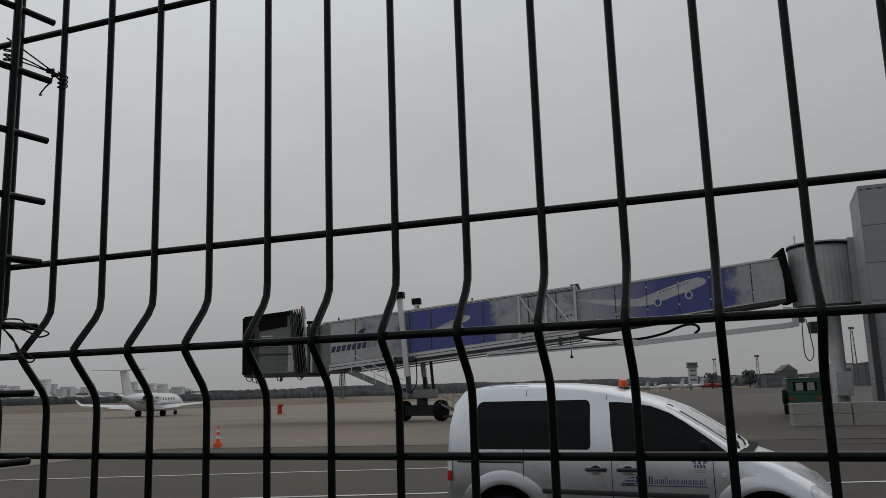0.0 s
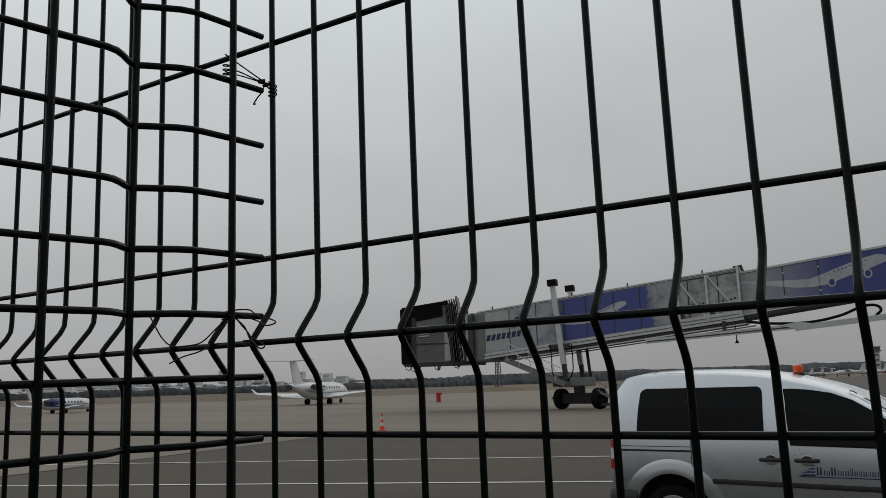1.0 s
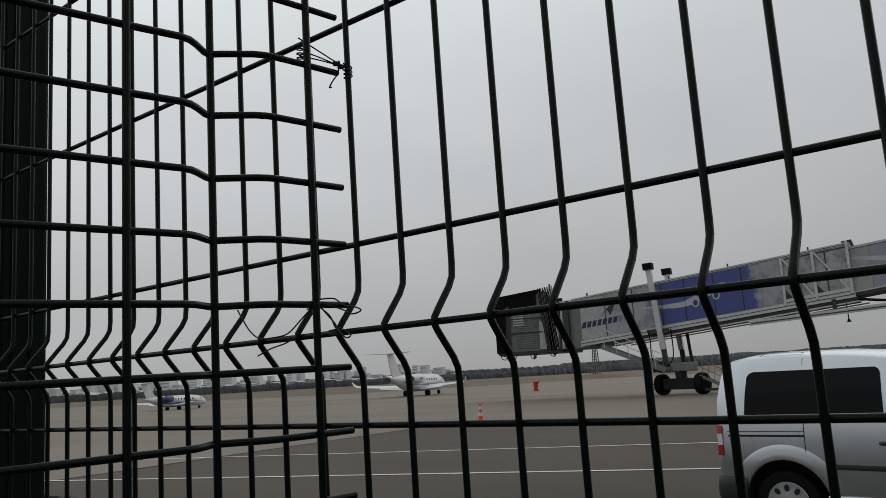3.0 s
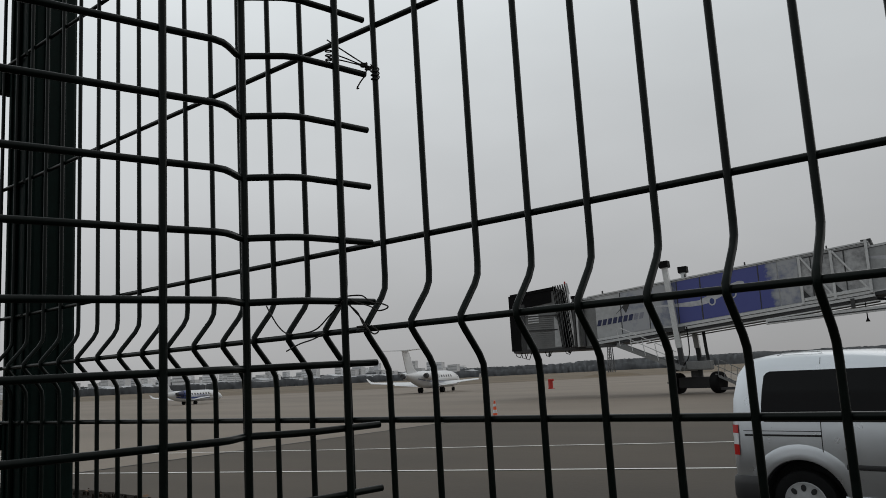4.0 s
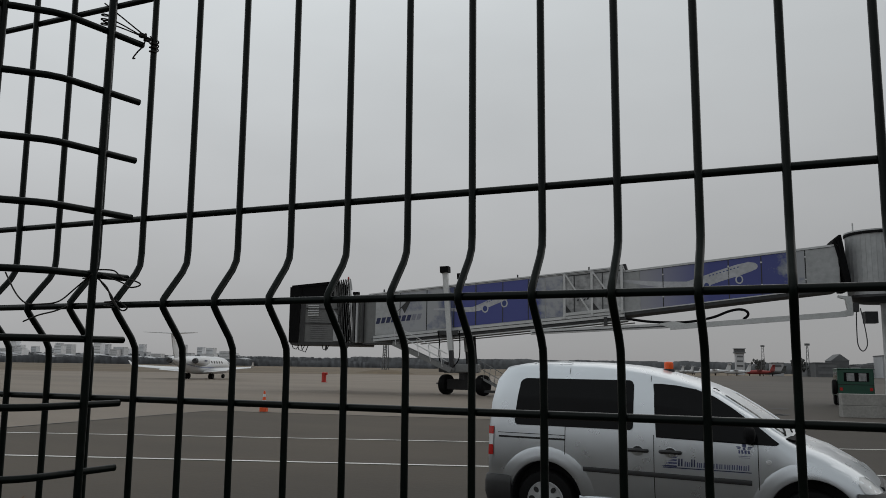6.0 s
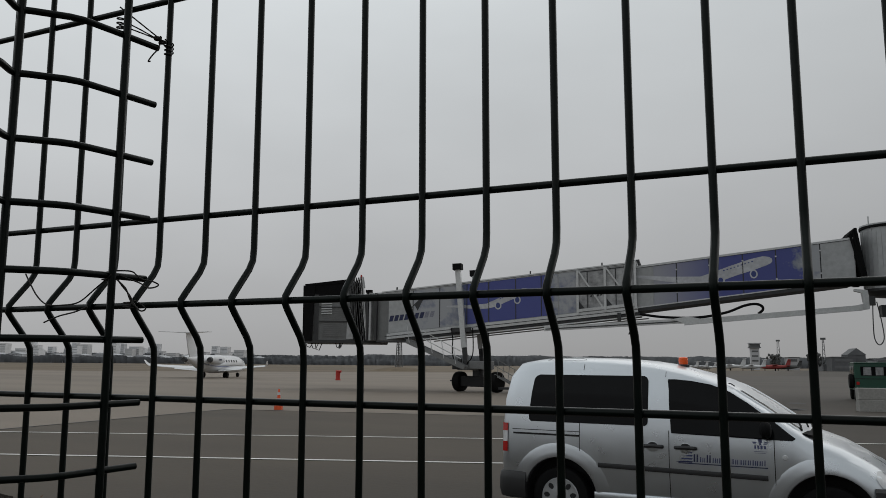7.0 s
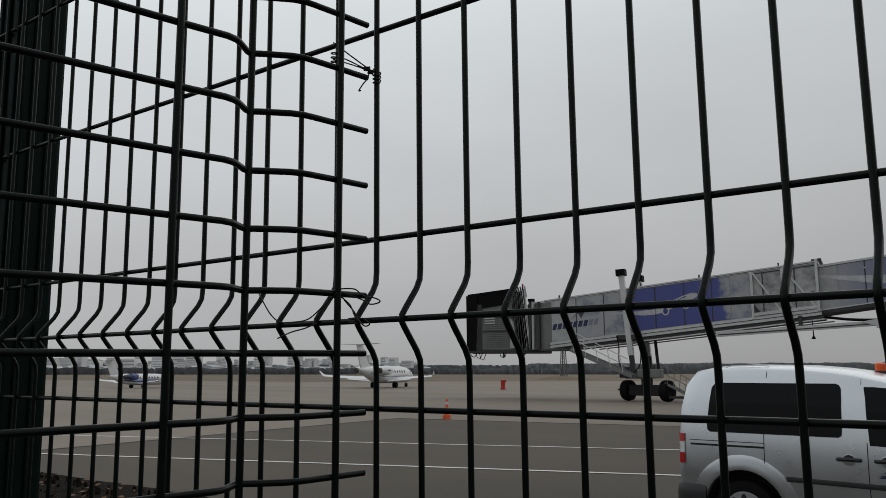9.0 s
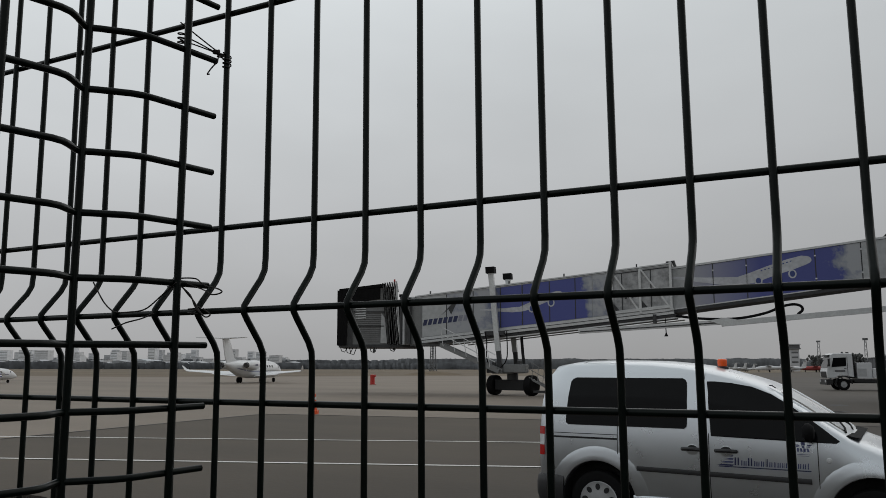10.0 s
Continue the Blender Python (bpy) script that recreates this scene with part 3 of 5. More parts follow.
def carve(bm, cutters, material):
    """A mesh with the cutters' bodies taken out of it."""
    ob = new("body_work", mesh_of(bm, material))
    for c in cutters:
        cob = new("cutter", mesh_of(c, material))
        mod = ob.modifiers.new("cut", "BOOLEAN")
        mod.operation, mod.solver, mod.object = "DIFFERENCE", "EXACT", cob
    me = bpy.data.meshes.new_from_object(ob.evaluated_get(bpy.context.evaluated_depsgraph_get()))
    for o in [o for o in scene.objects if o.name.startswith(("cutter", "body_work"))]:
        bpy.data.objects.remove(o)
    me.polygons.foreach_set("use_smooth", [True] * len(me.polygons))
    me.set_sharp_from_angle(angle=radians(40))
    return me


fine_st = []
for a, b in zip(ST, ST[1:]):
    n = max(1, int((b[0] - a[0]) / 0.12))
    fine_st += [[p + (q - p) * k / n for p, q in zip(a, b)] for k in range(n)]
fine_st.append(list(ST[-1]))
cut = []
WHEEL_S = (0.055, 2.70)
for s in WHEEL_S:
    for y0, y1 in ((-1.0, -0.62), (0.62, 1.0)):
        cut.append(lathe([(0.408, y0), (0.408, y1)], "y", 44, None, (s, 0, 0.335)))
part("body", carve(loft([van_ring(*s) for s in fine_st]), cut, SILVER), SILVER, van)


def flank(rows, off, nu=10, side=-1):
    """A skin on the flank: rows of (z, s0, s1), off metres proud of it."""
    bm = bmesh.new()
    vs = [[bm.verts.new((s, side * (van_side(s, z) + off), z)) for s in (s0 + (s1 - s0) * k / nu for k in range(nu + 1))] for z, s0, s1 in rows]
    for a, b in zip(vs, vs[1:]):
        for k in range(nu):
            bm.faces.new((a[k], a[k + 1], b[k + 1], b[k]))
    return bm


def finer(rows, n=5):
    return [tuple(p + (q - p) * k / n for p, q in zip(a, b)) for a, b in zip(rows, rows[1:]) for k in range(n)] + [rows[-1]]


R_WIN = [(1.115, -0.27, 0.99), (1.135, -0.30, 1.015), (1.17, -0.305, 1.02), (1.30, -0.295, 1.02), (1.44, -0.28, 1.02), (1.58, -0.265, 1.015), (1.612, -0.24, 1.00), (1.628, -0.20, 0.97)]
F_WIN = [(1.035, 2.20, 2.40), (1.055, 1.26, 2.43), (1.10, 1.255, 2.37), (1.18, 1.25, 2.27), (1.28, 1.24, 2.13), (1.38, 1.235, 1.99), (1.48, 1.23, 1.83), (1.55, 1.22, 1.65), (1.585, 1.215, 1.45), (1.598, 1.22, 1.30)]
for side in (-1, 1):
    part("rear_window", flank(finer(R_WIN), 0.006, 16, side), TINT, van, "black tinted side window", True)
    part("front_window", flank(finer(F_WIN), 0.008, 30, side), TINT, van, "dark front door window", True)
bm = bmesh.new()
vs = []
for s in (1.90, 2.02, 2.14, 2.26, 2.38, 2.46):
    st = van_station(s)
    vs.append([bm.verts.new((s, y, st[3] + 0.006 + 0.005 * (1 - (y / 0.7) ** 2))) for y in (-0.53, -0.40, -0.2, 0, 0.2, 0.40, 0.53)])
for a, b in zip(vs, vs[1:]):
    for k in range(6):
        bm.faces.new((a[k], a[k + 1], b[k + 1], b[k]))
part("windscreen", bm, WINDSCREEN, van, "raked windscreen with sky reflections", True)
for side in (-1, 1):
    part("pillar", tube([(s, side * (van_station(s)[5] - 0.13), van_station(s)[3] - 0.014) for s in (1.72, 1.80, 1.90, 2.0, 2.1, 2.2, 2.3, 2.4, 2.47)], [0.008, 0.018] + [0.026] * 6 + [0.016], 14), SILVER, van, "silver windscreen pillar", True)
part("rear_screen", loft([[(s - 0.012, y, z) for y in (-0.6, -0.3, 0, 0.3, 0.6)] for s, z in ((-0.615, 1.15), (-0.60, 1.35), (-0.54, 1.60))], False, False), TINT, van, "dark tailgate window", True)

# seams, mouldings and handles on both flanks
for side in (-1, 1):
    for s, z0, z1 in ((0.285, 0.68, 1.115), (1.235, 0.30, 1.08), (2.235, 0.34, 1.04)):
        zs = [z0 + (z1 - z0) * k / 8 for k in range(9)]
        part("door_seam", flank([(z, s - 0.004, s + 0.004) for z in zs], 0.0025, 1, side), SEAM, van)
    for s in (0.30, 1.19):
        part("roof_joint", loft([[(x, side * (-y + 0.002), z + 0.002) for x, y, z in van_ring(*van_station(s + d))[7:9]] for d in (-0.0025, 0.0025)], False, False), SEAM, van)
    part("slide_rail", flank([(0.970, -0.49, 0.285), (0.990, -0.49, 0.285)], 0.003, 6, side), SEAM, van, "dark sliding door rail")
    part("body_crease", flank([(1.020, -0.50, 0.285), (1.027, -0.50, 0.285)], 0.0025, 6, side), SEAM, van)
    bm = bmesh.new()
    ring = []
    for k in range(25):
        s = 0.49 + (2.17 - 0.49) * k / 24
        y, z = van_side(s, 0.68), 0.690 - 0.018 * k / 24
        ring.append([(s, side * (y - 0.005), z - 0.026), (s, side * (y + 0.010), z - 0.024), (s, side * (y + 0.017), z), (s, side * (y + 0.010), z + 0.024), (s, side * (y - 0.005), z + 0.026)])
    part("side_moulding", loft(ring), BLACK_PLASTIC, van, "black rubbing strip", True)
    ring = []
    for k in range(17):
        s = 0.44 + (2.24 - 0.44) * k / 16
        y = van_side(s, 0.40)
        ring.append([(s, side * (y - 0.03), 0.40), (s, side * (y + 0.012), 0.41), (s, side * (y + 0.022), 0.385), (s, side * (y + 0.015), 0.34), (s, side * (y - 0.03), 0.33)])
    part("sill", loft(ring), SILVER, van, "", True)
    for s in (1.07, 1.40):
        y = van_side(s, 0.92)
        h = part("door_handle", tube([(s - 0.10, side * (y + 0.004), 0.915), (s - 0.085, side * (y + 0.026), 0.917), (s, side * (y + 0.032), 0.92), (s + 0.085, side * (y + 0.026), 0.917), (s + 0.10, side * (y + 0.004), 0.915)], 0.019, 8), BLACK_PLASTIC, van, "black door handle", True)
        part("grip_recess", lathe([(0.0, side * (y + 0.0035)), (0.055, side * (y + 0.0030)), (0.062, side * y)], "y", 20, None, (s, 0, 0.903)), SILVER, h, "", True)
        # shade in the upper recess, laid on as a flat black half disc
        part("grip_shade", prism([(s + 0.056 * math.cos(a), 0.912 + 0.048 * math.sin(a)) for a in (math.pi * q / 12 for q in range(13))], min(side * (y + 0.002), side * (y + 0.0055)), max(side * (y + 0.002), side * (y + 0.0055))), BLACK_PLASTIC, h, "shade of the grip recess as a dark half disc")
    # arch lips, bumper ends
    for s in WHEEL_S:
        ring = []
        for k in range(21):
            a = math.pi * (-0.02 + 1.04 * k / 20)
            ring.append([(s + math.cos(a) * r, side * (van_side(s + math.cos(a) * r, 0.335 + math.sin(a) * r) + o), 0.335 + math.sin(a) * r) for r, o in ((0.407, -0.05), (0.408, 0.006), (0.413, 0.013), (0.435, 0.015), (0.470, 0.012), (0.510, 0.006), (0.560, 0.0005), (0.585, -0.008))])
        part("wheel_arch", loft(ring), SILVER, van, "flared wheel arch lip", True)
    for s in WHEEL_S:
        part("arch_liner", lathe([(0.0, side * 0.615), (0.406, side * 0.615), (0.406, side * 0.850), (0.399, side * 0.850), (0.399, side * 0.625), (0.0, side * 0.625)], "y", 36, None, (s, 0, 0.335)), SEAM, van, "dark wheel arch liner")
    # tail lamp in three lenses
    lamp = None
    for z0, z1, m in ((1.000, 1.085, RED_LENS), (0.885, 0.998, CLEAR_LENS), (0.775, 0.883, RED_LENS)):
        rows = [[(-0.640 + o, side * (0.80 - o * 0.2), z) for o in (0.0, 0.004)] + [(s, side * (van_side(s, z) + 0.012), z) for s in (-0.620, -0.59, -0.553)] for z in (z0, (z0 + z1) / 2, z1)]
        p = part("tail_lamp" if lamp is None else "lens", loft(rows, False, False), m, lamp or van, "red and clear upright tail lamp" if lamp is None else "", True)
        lamp = lamp or p
    part("head_lamp", flank([(0.645, 3.14, 3.26), (0.68, 3.11, 3.26), (0.72, 3.09, 3.22), (0.76, 3.09, 3.18), (0.785, 3.10, 3.14)], 0.006, 8, side), CLEAR_LENS, van, "clear headlamp", True)
    part("indicator", lathe([(0.0, side * (van_side(2.33, 0.875) + 0.012)), (0.022, side * (van_side(2.33, 0.875) + 0.009)), (0.026, side * van_side(2.33, 0.875))], "y", 14, None, (2.33, 0, 0.875)), CLEAR_LENS, van, "small clear side repeater", True)
    # mirror
    mirror = part("mirror", lathe([(0.0, 0.0), (0.05, 0.004), (0.085, 0.03), (0.09, 0.06), (0.06, 0.10), (0.0, 0.115)], "x", 16, None, (2.12, side * 0.985, 1.135)), CANOPY, van, "black door mirror", True)
    part("mirror_arm", tube([(2.16, side * 0.86, 1.07), (2.15, side * 0.93, 1.10), (2.15, side * 0.97, 1.12)], 0.022, 8), BLACK_PLASTIC, mirror)
    part("roof_rail", tube([(-0.22, side * 0.60, 1.765)] + [(s, side * 0.60, van_station(s)[3] + 0.012) for s in (-0.1, 0.0, 0.15, 0.25)] + [(0.30, side * 0.60, 1.80)], 0.004, 8), BRIDGE_FRAME, van, "thin roof rail", True)

# bumpers, grille, wipers
def bumper(corner, profile):
    """A bumper that wraps round the corners: corner is half its plan (s, y), profile is (z, how far proud)."""
    plan = smooth_path([(a, -b, 0) for a, b in corner] + [(a, b, 0) for a, b in reversed(corner)], 4)
    plan = [Vector(p) for p in plan]
    rings = []
    for k, p in enumerate(plan):
        d = plan[min(k + 1, len(plan) - 1)] - plan[max(k - 1, 0)]
        n = Vector((d.y, -d.x, 0)).normalized()
        if n.dot(Vector((p.x - 1.3, p.y, 0))) < 0:
            n = -n
        rings.append([(p.x + n.x * o, p.y + n.y * o, z) for z, o in profile])
    return loft(rings)


part("rear_bumper", bumper([(-0.335, 0.882), (-0.47, 0.884), (-0.58, 0.868), (-0.655, 0.81), (-0.685, 0.66), (-0.70, 0.3)],
     [(0.27, -0.05), (0.285, 0.0), (0.36, 0.022), (0.48, 0.022), (0.545, 0.010), (0.565, -0.012), (0.56, -0.05)]), BLACK_PLASTIC, van, "dark plastic rear bumper", True)
part("front_bumper", bumper([(3.075, 0.890), (3.15, 0.878), (3.24, 0.82), (3.32, 0.68), (3.365, 0.3)],
     [(0.20, -0.05), (0.22, 0.0), (0.32, 0.022), (0.50, 0.024), (0.615, 0.012), (0.645, -0.02), (0.64, -0.06)]), BLACK_PLASTIC, van, "dark plastic front bumper", True)
part("grille", loft([[(3.24, y, 0.58), (3.33, y, 0.59), (3.30, y, 0.67), (3.20, y, 0.70)] for y in (-0.45, 0.0, 0.45)]), BLACK_PLASTIC, van)
part("wiper", tube([(2.47, -0.62, 1.125), (2.44, -0.3, 1.145), (2.38, 0.02, 1.182)], 0.010, 6), CANOPY, van)
part("wiper", tube([(2.49, 0.02, 1.115), (2.46, 0.3, 1.130), (2.39, 0.6, 1.170)], 0.010, 6), CANOPY, van)
part("cowl", loft([[(2.46, y, 1.098), (2.50, y, 1.100), (2.60, y, 1.082), (2.50, y, 1.06)] for y in (-0.74, 0, 0.74)]), CANOPY, van)
beacon = part("beacon", lathe([(0.0, 0.0), (0.066, 0.001), (0.066, 0.028), (0.056, 0.032), (0.0, 0.032)], "z", 20, None, (1.225, 0.05, 1.722)), BLACK_PLASTIC, van, "amber warning beacon on the roof", True)
part("dome", lathe([(0.050, 0.033), (0.053, 0.08), (0.050, 0.106), (0.040, 0.114), (0.0, 0.116)], "z", 20, None, (1.225, 0.05, 1.722)), ORANGE_LENS, beacon, "orange lens", True)
part("antenna", tube([(1.80, -0.60, 1.562), (1.825, -0.60, 1.560), (1.86, -0.60, 1.536)], 0.006, 6), BLACK_PLASTIC, van)

# stickers on the front door: plain shapes for the firm's mark
x = 1.475
for k, (w, h, m) in enumerate([(0.055, 0.075, NAVY), (0.018, 0.05, PALE_BLUE), (0.035, 0.045, PALE_BLUE), (0.05, 0.075, NAVY), (0.016, 0.05, PALE_BLUE), (0.036, 0.046, PALE_BLUE), (0.038, 0.05, PALE_BLUE), (0.026, 0.075, NAVY),
                               (0.036, 0.046, PALE_BLUE), (0.026, 0.05, PALE_BLUE), (0.036, 0.046, PALE_BLUE), (0.026, 0.046, PALE_BLUE), (0.036, 0.046, PALE_BLUE), (0.036, 0.046, PALE_BLUE), (0.018, 0.05, PALE_BLUE), (0.036, 0.046, PALE_BLUE), (0.036, 0.046, PALE_BLUE), (0.016, 0.055, PALE_BLUE)]):
    for u, v in ((0.0, 0.30), (0.52, 0.80)) if w > 0.02 else ((0.1, 0.75),):
        part("sticker_bar", flank([(0.785, x + u * w, x + v * w), (0.785 + h, x + u * w + 0.004, x + v * w + 0.002)], 0.0022, 2), m, van)
    x += w + 0.006
part("sticker_line", flank([(0.762, 1.32, 2.17), (0.772, 1.33, 2.17)], 0.0022, 8), NAVY, van)
for k in range(4):
    part("sticker_swoosh", flank([(0.775 + 0.030 * k, 1.30 + 0.035 * k, 1.46), (0.790 + 0.030 * k, 1.36 + 0.035 * k, 1.47)], 0.0022, 3), PALE_BLUE if k else NAVY, van)
for s0, s1, z0, z1, lean in ((2.088, 2.128, 1.005, 1.045, 0.006), (2.03, 2.08, 1.000, 1.012, 0.012), (2.04, 2.08, 0.988, 0.996, 0.012), (2.136, 2.186, 1.000, 1.012, -0.012), (2.136, 2.176, 0.988, 0.996, -0.012), (2.095, 2.121, 0.982, 1.002, 0.004),
                             (2.055, 2.070, 0.945, 0.978, 0.0), (2.078, 2.102, 0.945, 0.978, 0.006), (2.110, 2.130, 0.945, 0.978, 0.0), (2.138, 2.162, 0.945, 0.978, 0.006), (2.05, 2.17, 0.918, 0.922, 0.0), (2.06, 2.16, 0.904, 0.907, 0.0)):
    part("sticker_mark", flank([(z0, s0 + max(0, lean), s1 + min(0, lean)), (z1, s0 - min(0, lean), s1 - max(0, lean))], 0.0022, 2), PALE_BLUE, van)


def van_wheel(s, side):
    w = part("wheel", lathe([(0.20, -0.09), (0.285, -0.098), (0.308, -0.085), (0.318, -0.05), (0.319, 0.05), (0.308, 0.085), (0.285, 0.098), (0.20, 0.09)], "y", 36, None, (0, 0, 0)), RUBBER, van, "black tyre with a silver hubcap", True)
    w.location = (s, side * 0.765, 0.319)
    y = side * 0.092
    part("hubcap", lathe([(0.0, y + side * 0.022), (0.05, y + side * 0.022), (0.10, y + side * 0.016), (0.175, y + side * 0.008), (0.200, y + side * 0.010), (0.208, y), (0.205, y - side * 0.02)], "y", 36), HUBCAP, w, "silver hubcap", True)
    for k in range(9):
        a = 2 * math.pi * k / 9 + 0.2
        c = (0.150 * math.cos(a), 0, 0.150 * math.sin(a))
        hole = lathe([(0.0, 0.0), (0.026, 0.0), (0.026, -side * 0.006)], "y", 10)
        bmesh.ops.scale(hole, vec=(1.0, 1.0, 1.35), verts=hole.verts)
        bmesh.ops.rotate(hole, matrix=Matrix.Rotation(-(a - math.pi / 2), 3, "Y"), verts=hole.verts)
        bmesh.ops.translate(hole, vec=(c[0], y + side * 0.0165, c[2]), verts=hole.verts)
        part("vent_hole", hole, SEAM, w)
    part("badge", lathe([(0.0, y + side * 0.027), (0.034, y + side * 0.025), (0.036, y + side * 0.020)], "y", 16), BRIDGE_DARK, w)


for s in WHEEL_S:
    for side in (-1, 1):
        van_wheel(s, side)

# ---- boarding bridge ----
BRIDGE = pose(-19.4, 45.1, 0, 0, 0, 8.05)
bridge = thing("boarding_bridge", BRIDGE, "grey telescopic boarding bridge with a faded blue sky print", "bridge")


def top_b(s): return 6.33 + 0.095 * (s + 5.66)
def bot_b(s): return 3.40 + 0.1005 * (s + 4.44)
def top_a(s): return 7.66 + 0.1115 * (s - 11.0)
def bot_a(s): return 4.98 + 0.1200 * (s - 11.0)


YB0, YB1, YA0, YA1 = 0.35, 3.55, 0.62, 3.28


def panel(s0, s1, f0, f1, top, bot, y0, y1):
    q = [(s0, bot(s0) + (top(s0) - bot(s0)) * f0), (s1, bot(s1) + (top(s1) - bot(s1)) * f0), (s1, bot(s1) + (top(s1) - bot(s1)) * f1), (s0, bot(s0) + (top(s0) - bot(s0)) * f1)]
    return prism(q, y0, y1)


tun_b = part("outer_tunnel", panel(-5.2, 11.0, 0.05, 0.96, top_b, bot_b, YB0, YB1), BRIDGE_GREY, bridge, "outer tunnel section")
tun_a = part("inner_tunnel", panel(10.6, 23.0, 0.04, 0.97, top_a, bot_a, YA0, YA1), BRIDGE_GREY, bridge, "inner tunnel section")
# frames: bottom beams, roof edges
part("bottom_beam", panel(-5.2, 11.1, -0.03, 0.085, top_b, bot_b, YB0 - 0.06, YB1 + 0.06), BRIDGE_FRAME, tun_b)
part("track", panel(-3.6, 11.2, -0.085, -0.035, top_b, bot_b, YB0 + 0.02, YB1 - 0.02), BRIDGE_DARK, tun_b, "dark rails under the tunnel")
part("roof_edge", panel(-5.2, 11.1, 0.95, 1.0, top_b, bot_b, YB0 - 0.05, YB1 + 0.05), BRIDGE_FRAME, tun_b)
part("bottom_beam", panel(10.8, 23.0, -0.02, 0.05, top_a, bot_a, YA0 - 0.04, YA1 + 0.04), BRIDGE_DARK, tun_a)
part("roof_edge", panel(10.8, 23.0, 0.955, 1.0, top_a, bot_a, YA0 - 0.04, YA1 + 0.04), BRIDGE_FRAME, tun_a)
for s0, s1, m in [(-5.15, -3.05, BRIDGE_GREY), (-3.0, -1.25, POSTER_C), (-1.2, 0.55, POSTER_C), (0.6, 1.95, POSTER_B), (2.0, 3.7, POSTER_B), (3.75, 5.3, POSTER_B), (5.35, 6.35, POSTER_B)]:
    part("side_panel", panel(s0, s1, 0.10, 0.94, top_b, bot_b, YB0 - 0.03, YB0 + 0.02), m, tun_b, "printed side panel" if m is not BRIDGE_GREY else "")
for s0, s1, m in [(11.1, 12.0, BRIDGE_GREY), (12.05, 13.35, POSTER_A), (13.4, 15.2, POSTER_A), (15.25, 17.05, POSTER_A), (17.1, 18.85, POSTER_A), (18.9, 21.2, POSTER_A), (21.25, 22.95, BRIDGE_GREY)]:
    part("side_panel", panel(s0, s1, 0.06, 0.95, top_a, bot_a, YA0 - 0.03, YA0 + 0.02), m, tun_a, "printed side panel" if m is not BRIDGE_GREY else "")
for y in (YB0 - 0.075, YB1 + 0.07):
    part("beam_groove", panel(-5.2, 11.1, 0.022, 0.034, top_b, bot_b, y, y + 0.012), BRIDGE_DARK, tun_b)
    part("lower_rail", panel(-2.6, 11.6, -0.125, -0.100, top_b, bot_b, y + 0.02, y + 0.10), BRIDGE_FRAME, tun_b)
part("roof_line", panel(-5.2, 11.1, 0.962, 0.972, top_b, bot_b, YB0 - 0.062, YB0 - 0.051), BRIDGE_DARK, tun_b)
part("roof_line", panel(10.8, 23.0, 0.945, 0.953, top_a, bot_a, YA0 - 0.052, YA0 - 0.041), BRIDGE_DARK, tun_a)
part("base_line", panel(10.8, 23.0, 0.05, 0.075, top_a, bot_a, YA0 - 0.06, YA0 - 0.042), BRIDGE_FRAME, tun_a)
for s in (-4.2, 1.1, 4.6, 9.0):
    part("roof_lug", panel(s, s + 0.08, 1.0, 1.06, top_b, bot_b, YB0, YB0 + 0.1), BRIDGE_DARK, tun_b)
# two open truss bays at the end of the outer tunnel, dull panes behind
part("side_panel", panel(6.4, 7.45, 0.10, 0.94, top_b, bot_b, YB0 - 0.03, YB0 + 0.02), POSTER_B, tun_b, "printed side panel")
BAYS = ((7.55, 9.2), (9.2, 10.98))
for s0, s1 in BAYS:
    part("dull_pane", panel(s0 + 0.07, s1 - 0.07, 0.12, 0.92, top_b, bot_b, YB0 - 0.02, YB0 + 0.02), DULL_PANE, tun_b, "dull grey pane behind the truss")
    sm = s0 + (s1 - s0) * 0.36
    part("truss_mullion", panel(sm - 0.03, sm + 0.03, 0.12, 0.92, top_b, bot_b, YB0 - 0.05, YB0 - 0.021), BRIDGE_DARK, tun_b)
    part("truss_diagonal", beam((s0 + 0.08, YB0 - 0.08, top_b(s0) - 0.18), (s1 - 0.08, YB0 - 0.08, bot_b(s1) + 0.30), 0.05, 0.10), BRIDGE_FRAME, tun_b)
    part("truss_head", panel(s0 + 0.07, s1 - 0.07, 0.905, 0.925, top_b, bot_b, YB0 - 0.045, YB0 - 0.0215), BRIDGE_DARK, tun_b)
    part("truss_sill", panel(s0 + 0.07, s1 - 0.07, 0.10, 0.16, top_b, bot_b, YB0 - 0.10, YB0 - 0.0215), BRIDGE_FRAME, tun_b)
    part("gusset_plate", prism([(s0 + 0.08, bot_b(s0) + 0.42), (s0 + 0.50, bot_b(s0) + 0.42), (s0 + 0.08, bot_b(s0) + 0.95)], YB0 - 0.06, YB0 - 0.0215), BRIDGE_DARK, tun_b)
    for q in range(4):  # the rest of an old line of letters, worn to dashes
        x = s0 + (s1 - s0) * (0.44 + 0.12 * q)
        z = bot_b(x) + 1.12 + 0.03 * (q % 2)
        part("worn_dash", prism([(x, z), (x + 0.13, z + 0.02), (x + 0.16, z + 0.15), (x + 0.05, z + 0.12)], YB0 - 0.026, YB0 - 0.0212), BRIDGE_DARK, tun_b)
for s in (7.55, 9.2, 10.98):
    part("truss_post", panel(s - 0.07, s + 0.07, 0.05, 1.03 if s > 10 else 0.955, top_b, bot_b, YB0 - 0.12, YB0 - 0.02), BRIDGE_FRAME, tun_b)
part("roof_box", panel(10.75, 11.25, 1.0, 1.035, top_b, bot_b, YB0, YB1), BRIDGE_DARK, tun_b)
